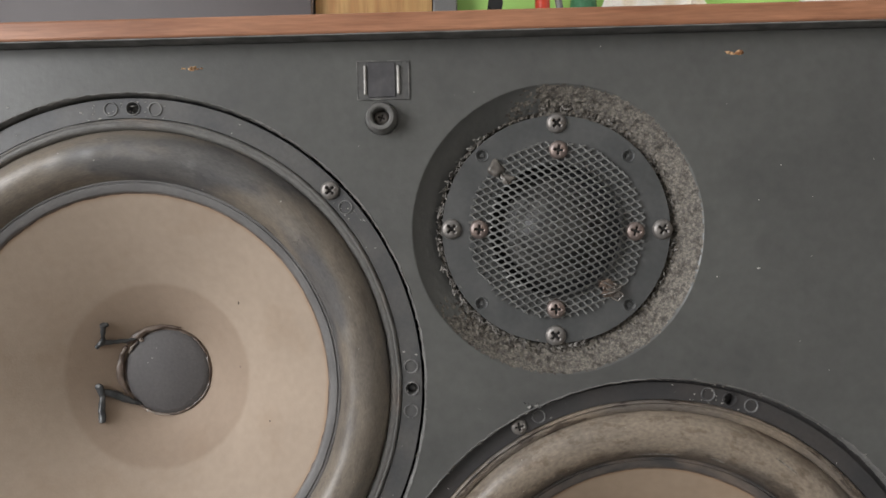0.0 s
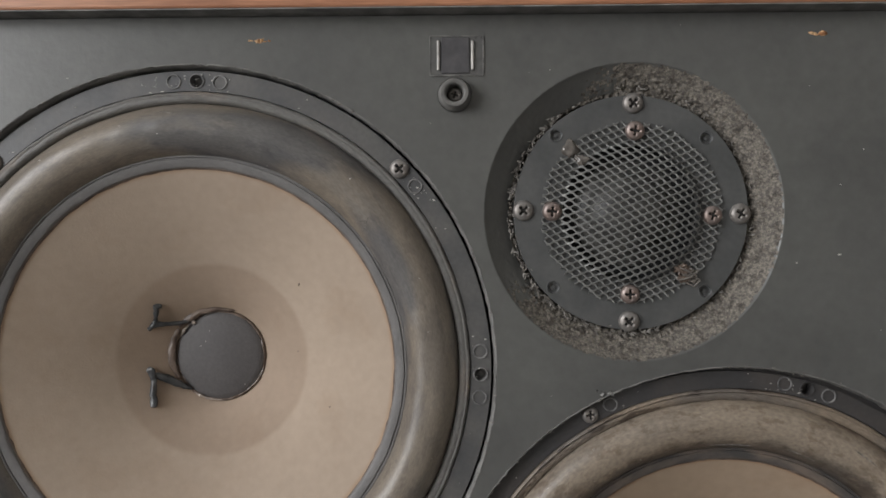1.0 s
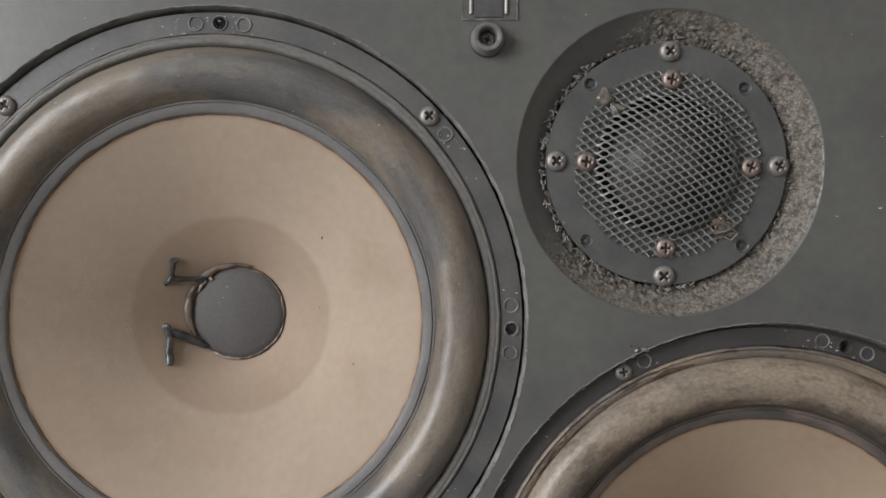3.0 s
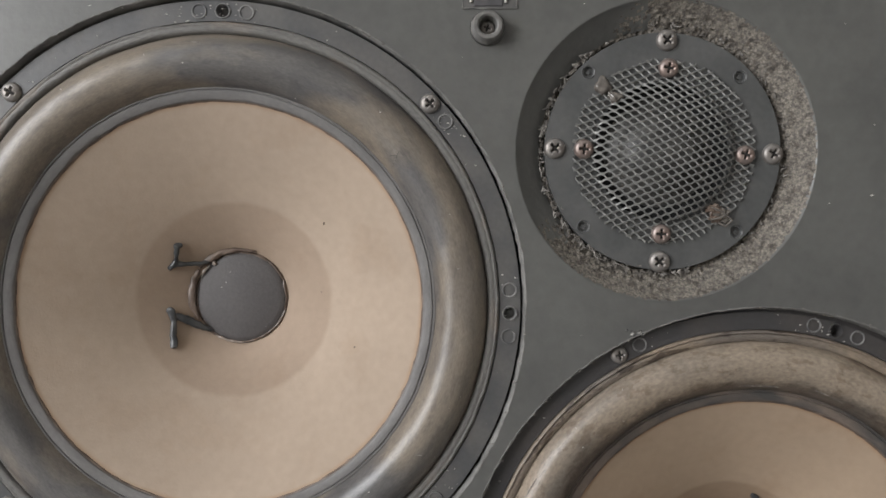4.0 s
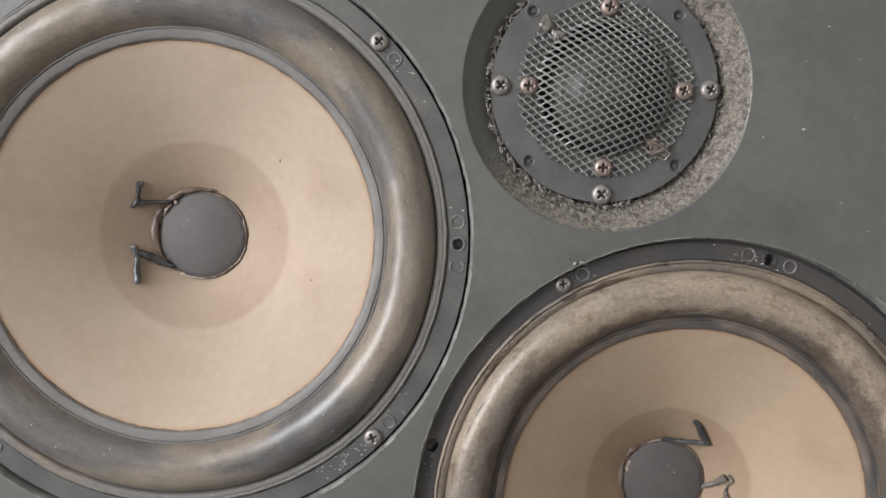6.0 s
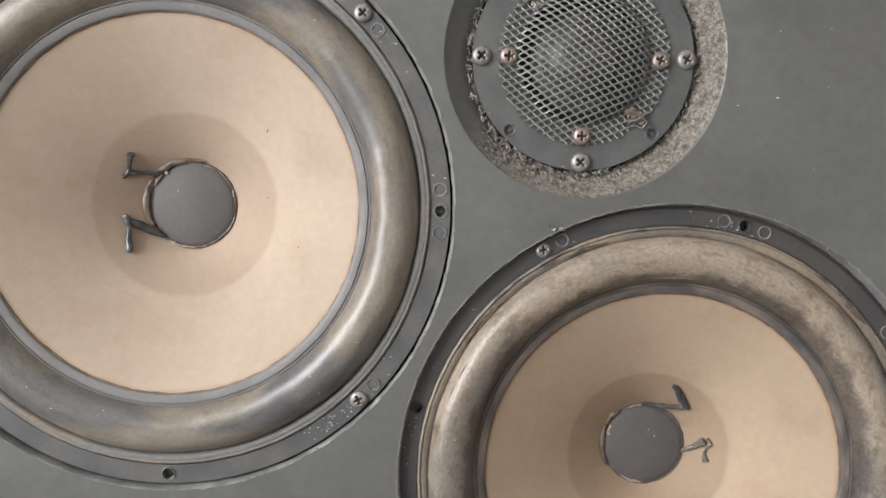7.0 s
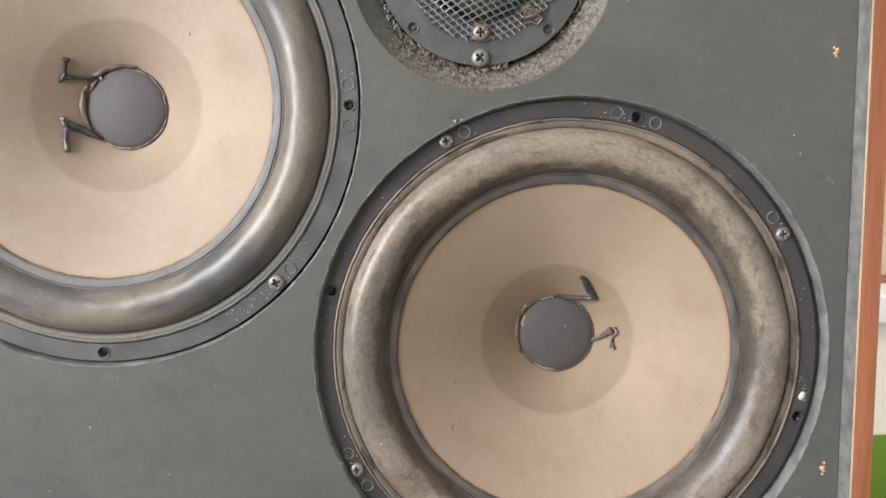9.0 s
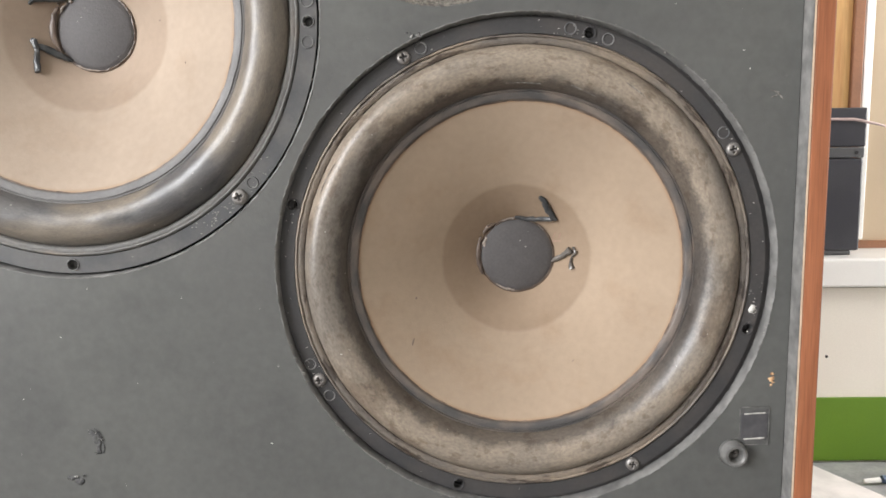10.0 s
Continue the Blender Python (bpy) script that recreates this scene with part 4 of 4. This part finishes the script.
def tweeter():
    t = thing("tweeter", (TW[0], 0.003, TW[1]), "round dome tweeter behind a metal mesh in a black plate", "tweeter")
    diag = [(-0.0320, 0.0335), (0.0325, 0.0318), (-0.0335, -0.0320), (0.0318, -0.0340)]
    holes = [circle_pts(0, 0, 0.0292, 96)] + [circle_pts(x, z, 0.0023, 20) for x, z in diag]
    plate = part("plate", pierced(circle_pts(0, 0, 0.0503, 140), holes, 0, 0.004), M["plate"], t, "black painted round plate")
    for x, z in diag:
        part("plate_hole", ring_at((x, z), lathe([(0.0031, 0.0001), (0.0028, -0.0003), (0.0024, 0.0), (0.0022, 0.0016), (0.0010, 0.0016), (0.0008, 0.0009), (0, 0.0009)], 20)), M["plate"], plate, smooth=True)
    # black backing paints the darkness behind the mesh
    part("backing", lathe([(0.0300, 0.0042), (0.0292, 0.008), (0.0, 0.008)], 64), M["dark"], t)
    prof = [(0.0235, 0.008)]
    for i in range(1, 11):
        a = math.pi / 2 * i / 10
        prof.append((0.0185 * math.cos(a), 0.0070 - 0.0112 * math.sin(a)))
    part("dome", lathe(prof, 64), M["dome"], t, "dusty grey dome", True)
    # expanded metal: zigzag strands that meet their neighbours at every other corner
    bm = bmesh.new()
    px, pz, RM, turn = 0.00545, 0.00335, 0.0392, radians(-10)
    ct, st = math.cos(turn), math.sin(turn)

    def height(x, z):
        r = math.hypot(x, z)
        k = max(0.0, 1 - (r / 0.0298) ** 2)
        return -0.0010 - 0.0090 * k ** 0.56
    rows = int(RM / (pz / 2)) + 2
    cols = int(RM / px * 8) + 4
    hw, th = 0.00052, 0.00048
    for j in range(-rows, rows + 1):
        prev = None
        for i in range(-cols, cols + 1):
            u = i * px / 8
            wave = math.cos(math.pi * (i + (4 if j % 2 else 0)) / 4)
            amp = max(-1.0, min(1.0, 1.25 * wave))
            v = j * pz / 2 + amp * pz / 4 * 0.86
            x, z = u * ct - v * st, u * st + v * ct
            if math.hypot(x, z) > RM:
                prev = None
                continue
            y = height(x, z) + 0.0003 * amp
            ring = [bm.verts.new((x - st * a, y + c, z + ct * a)) for a, c in ((-hw, -th * 0.4), (hw * 0.2, -th), (hw, th * 0.3), (-hw * 0.3, th))]
            if prev:
                for k in range(4):
                    bm.faces.new((prev[k], prev[(k + 1) % 4], ring[(k + 1) % 4], ring[k]))
            prev = ring
    bmesh.ops.recalc_face_normals(bm, faces=bm.faces[:])
    part("mesh_grille", bm, M["mesh"], t, "grey expanded metal mesh", True, 60)
    for x, z, s in ((0.001, 0.0470, 40), (-0.0462, 0.0012, 45), (0.0468, -0.0008, 30), (-0.0010, -0.0468, 45)):
        screw(t, SCREW_STEEL, x, 0, z, s, 1.0)
    for x, z, s in ((0.0015, 0.0350, 10), (-0.0340, 0.0008, 5), (0.0345, -0.0014, 20), (-0.0008, -0.0350, 0)):
        screw(t, SCREW_COPPER, x, -0.0014, z, s, 0.92)["label"] = "bronzed screw"
    part("glue_blob", blob((-0.0262, -0.0012, 0.0272), 0.0036, (1, 0.5, 1.1), 0.4, 350), M["glue_clear"], t, "clear glue blob", True)
    part("glue_blob", blob((-0.0212, -0.0025, 0.0225), 0.0026, (1.2, 0.5, 0.9), 0.6, 500), M["glue_clear"], t, "clear glue blob", True)
    part("solder_tag", tube([(-0.0240, -0.0030, 0.0245), (-0.0222, -0.0046, 0.0222), (-0.0212, -0.0042, 0.0202)], [0.0005, 0.0006, 0.0004], 8), M["glue_clear"], t, "bent dull tag", True)
    for x, z, r, m in ((0.0215, -0.0245, 0.0024, "glue"), (0.0245, -0.0268, 0.0026, "glue_clear"), (0.0222, -0.0282, 0.0020, "glue"), (0.0262, -0.0288, 0.0016, "glue_clear")):
        part("glue_blob", blob((x, -0.0018, z), r, (1.2, 0.5, 0.9), 0.9, 900), M[m], t, "tangled brownish glue", True)
    part("wire_loop", tube([(0.0200, -0.0030, -0.0235), (0.0240, -0.0045, -0.0255), (0.0285, -0.0040, -0.0290), (0.0262, -0.0030, -0.0318), (0.0232, -0.0022, -0.0300)], [0.0004] * 5, 8), M["glue_clear"], t, "thin loose wire", True)
    part("wire_loop", tube([(0.0195, -0.0030, -0.0290), (0.0235, -0.0045, -0.0280), (0.0275, -0.0040, -0.0255)], [0.0004] * 3, 8), M["glue_clear"], t, "", True)
    return t


tweeter()

# ---- workbench and what stands behind ----
bench = thing("workbench", (0.4, 0.35, 0.0), "workbench with grey ribbed top, the cabinet stands on it", "workbench")


part("tabletop", at(box(-1.2, 1.9, -0.06, 0.86, 0.70, 0.743, 0.004), (0.4, 0.35, 0)), M["table"], bench, "grey ribbed top")
for x in (-1.1, 1.8):
    for y in (0.0, 0.8):
        part("leg", at(box(x - 0.03, x + 0.03, y - 0.03, y + 0.03, 0.0, 0.70, 0.003), (0.4, 0.35, 0)), M["grey_panel"], bench)

counter = thing("bench_upstand", (0.9, 0.9, 0.743), "green and cream upstand with a white ledge behind the workbench", "upstand", kind="structure")
o = (0.9, 0.9, 0.743)
part("green_panel", at(box(-1.2, 1.9, 0.864, 0.895, 0.743, 0.855), o), M["green"], counter, "grass green panel")
part("cream_panel", at(box(-1.2, 1.9, 0.868, 0.895, 0.855, 1.045), o), M["cream"], counter, "cream panel with a small hole")
part("ledge", at(box(-1.2, 1.9, 0.845, 1.0, 1.05, 1.098, 0.004), o), M["white"], counter, "white laminate ledge")
# flat black disc, the hole's shade painted on the panel
part("panel_hole", at(ring_at((0.830, 0.927), lathe([(0.0026, 0.8675), (0.0022, 0.868), (0.0, 0.8675)], 16)), o), M["dark"], counter)

board = thing("wall_board", (1.3, 0.98, 1.098), "warm cream board with brown lower trim and white edge post", "board", kind="structure")
o = (1.3, 0.98, 1.098)
part("panel", at(box(0.936, 1.9, 0.985, 0.997, 1.112, 1.62), o), M["cream_warm"], board)
part("trim", at(box(0.9175, 1.9, 0.972, 0.997, 1.0985, 1.112), o), M["brown_trim"], board, "brown wooden trim")
part("post", at(box(0.920, 0.936, 0.97, 0.997, 1.115, 1.62, 0.002), o), M["white"], board, "white upright edge post")
upright = thing("pine_board", (0.88, 0.99, 1.1), "yellow pine upright board with a brown edge", "board", kind="structure")
o = (0.88, 0.99, 1.1)
part("plank", at(box(0.80, 0.898, 0.972, 0.997, 1.1, 1.62, 0.002), o), M["pine"], upright)
part("edge", at(box(0.898, 0.917, 0.966, 0.997, 1.115, 1.62, 0.002), o), M["brown_trim"], upright, "brown stained edge")

equip = thing("black_equipment_box", (0.86, 0.92, 1.0985), "black two-part equipment box on the white ledge", "equipment")
o = (0.86, 0.92, 1.0985)
part("lower_case", at(box(0.76, 0.884, 0.885, 0.955, 1.106, 1.262, 0.004), o), M["box_black"], equip, "black lower case")
part("foot_rail", at(box(0.765, 0.870, 0.885, 0.955, 1.0985, 1.106, 0.002), o), M["box_grey"], equip)
part("band", at(box(0.76, 0.883, 0.883, 0.955, 1.2625, 1.280, 0.002), o), M["box_grey"], equip, "dark grey band")
part("upper_case", at(box(0.76, 0.886, 0.885, 0.955, 1.2805, 1.345, 0.003), o), M["box_black"], equip, "black upper case")
part("knob", at(ring_at((0.869, 1.271), lathe([(0.003, 0.883), (0.003, 0.8815), (0, 0.8815)], 16)), o), M["dark"], equip)
cable = thing("thin_cable", (0.9, 0.87, 1.33), "thin pinkish cable draped over the black box", "cable")
part("cable", at(tube([(0.82, 0.880, 1.326), (0.86, 0.879, 1.3255), (0.90, 0.879, 1.317), (0.94, 0.89, 1.308), (1.05, 0.92, 1.312), (1.2, 0.95, 1.318)], [0.0022, 0.0026, 0.0022, 0.0012, 0.001, 0.001], 8), (0.9, 0.87, 1.33)), M["cable"], cable, "", True)

sheet = thing("paper_sheet", (0.770, 0.665, 0.7435), "white paper sheet lying on the workbench", "paper")
bm = box(-0.15, 0.15, -0.105, 0.105, 0.0, 0.0012, 0.0)
part("sheet", bm, M["paper"], sheet)
sheet.rotation_euler = (0, 0, radians(-65))
tool = thing("blue_handled_tool", (0.880, 0.770, 0.7435), "small tool with blue handle and pale end, lying on the bench", "tool")
part("handle", tube([(0.0, 0, 0.008), (0.08, 0.01, 0.008)], [0.0065, 0.0065], 10), M["blue"], tool, "blue plastic handle", True)
part("tip", tube([(-0.030, -0.002, 0.006), (-0.004, 0, 0.007)], [0.0035, 0.0045], 10), M["white"], tool, "pale end", True)

# high up behind the cabinet
dark = thing("dark_wall_cabinet", (-0.6, 0.9, 1.45), "purple-grey smooth cabinet front on the wall", "cabinet")
carcass = part("carcass", at(box(-1.15, -0.087, 0.92, 0.998, 1.452, 2.298), (-0.6, 0.9, 1.45)), M["grey_panel"], dark)
for x0, x1 in ((-1.15, -0.619), (-0.616, -0.085)):
    door = part("door", at(box(x0, x1, 0.90, 0.919, 1.45, 2.3, 0.002), (-0.6, 0.9, 1.45)), M["dark_panel"], dark, "smooth purple-grey door")
pine = thing("pine_panel", (0.0, 0.95, 1.45), "yellow pine panel between two cabinets", "panel")
part("panel", at(box(-0.0835, 0.112, 0.93, 0.998, 1.45, 2.3, 0.001), (0, 0.95, 1.45)), M["pine"], pine)
gp = thing("grey_post", (0.135, 0.94, 1.45), "narrow grey metal post", "post")
part("post", at(box(0.1135, 0.153, 0.925, 0.998, 1.45, 2.3, 0.002), (0.135, 0.94, 1.45)), M["grey_panel"], gp)
gb = thing("green_back_board", (0.45, 0.97, 1.66), "light green wall board with a shelf", "board", kind="structure")
part("board", at(box(0.1545, 0.74, 0.975, 0.998, 1.66, 2.3), (0.45, 0.97, 1.66)), M["light_green"], gb)
part("shelf", at(box(0.1545, 0.74, 0.84, 0.975, 1.66, 1.672, 0.001), (0.45, 0.97, 1.66)), M["white"], gb, "white shelf board")
S = 1.672


def on_shelf(name, x, y, label, category):
    return thing(name, (x, y, S), label, category)


b = on_shelf("tape_dispenser", 0.215, 0.90, "pale grey box with a dark knob on the shelf", "box")
part("body", box(-0.055, 0.05, -0.03, 0.03, 0, 0.098, 0.012), M["peg"], b, "", True)
part("knob", ring_at((0.0, 0.11), lathe([(0.012, 0.02), (0.012, -0.02), (0, -0.022)], 20)), M["dark"], b, "dark knob", True)
part("red_cap", box(0.0505, 0.058, -0.02, 0.02, 0.0, 0.095, 0.002), M["red"], b, "red end cap")
b = on_shelf("screwdriver", 0.292, 0.90, "red-handled screwdriver standing on the shelf", "screwdriver")
part("handle", lathe([(0, 0), (0.008, 0.0), (0.0085, 0.04), (0.012, 0.06), (0.012, 0.12), (0.008, 0.15), (0, 0.152)], 20), M["red"], b, "", True).rotation_euler = (radians(90), 0, 0)
b = on_shelf("bottle", 0.36, 0.91, "small green glass bottle on the shelf", "bottle")
part("glass", lathe([(0, 0), (0.022, 0.0), (0.023, 0.1), (0.02, 0.13), (0.01, 0.15), (0.01, 0.18), (0, 0.18)], 28), M["bottle"], b, "", True).rotation_euler = (radians(90), 0, 0)
b = on_shelf("grey_tool", 0.325, 0.905, "slanting grey metal tool on the shelf", "tool")
part("bar", tube([(0.012, 0, 0.0), (-0.014, 0.0, 0.17)], [0.006, 0.006], 8), M["grey_panel"], b, "", True)
b = on_shelf("plastic_bag", 0.475, 0.90, "crumpled cream plastic bag on the shelf", "bag")
part("bag", blob((0, 0, 0.08), 0.1, (0.85, 0.45, 0.85), 0.25, 40, 4), M["bag"], b, "", True)
wp = thing("white_edge_post", (0.75, 0.96, 1.63), "white post beside the green board", "post", kind="structure")
part("post", at(box(0.742, 0.775, 0.96, 0.998, 1.63, 2.3, 0.002), (0.75, 0.96, 1.63)), M["white"], wp)
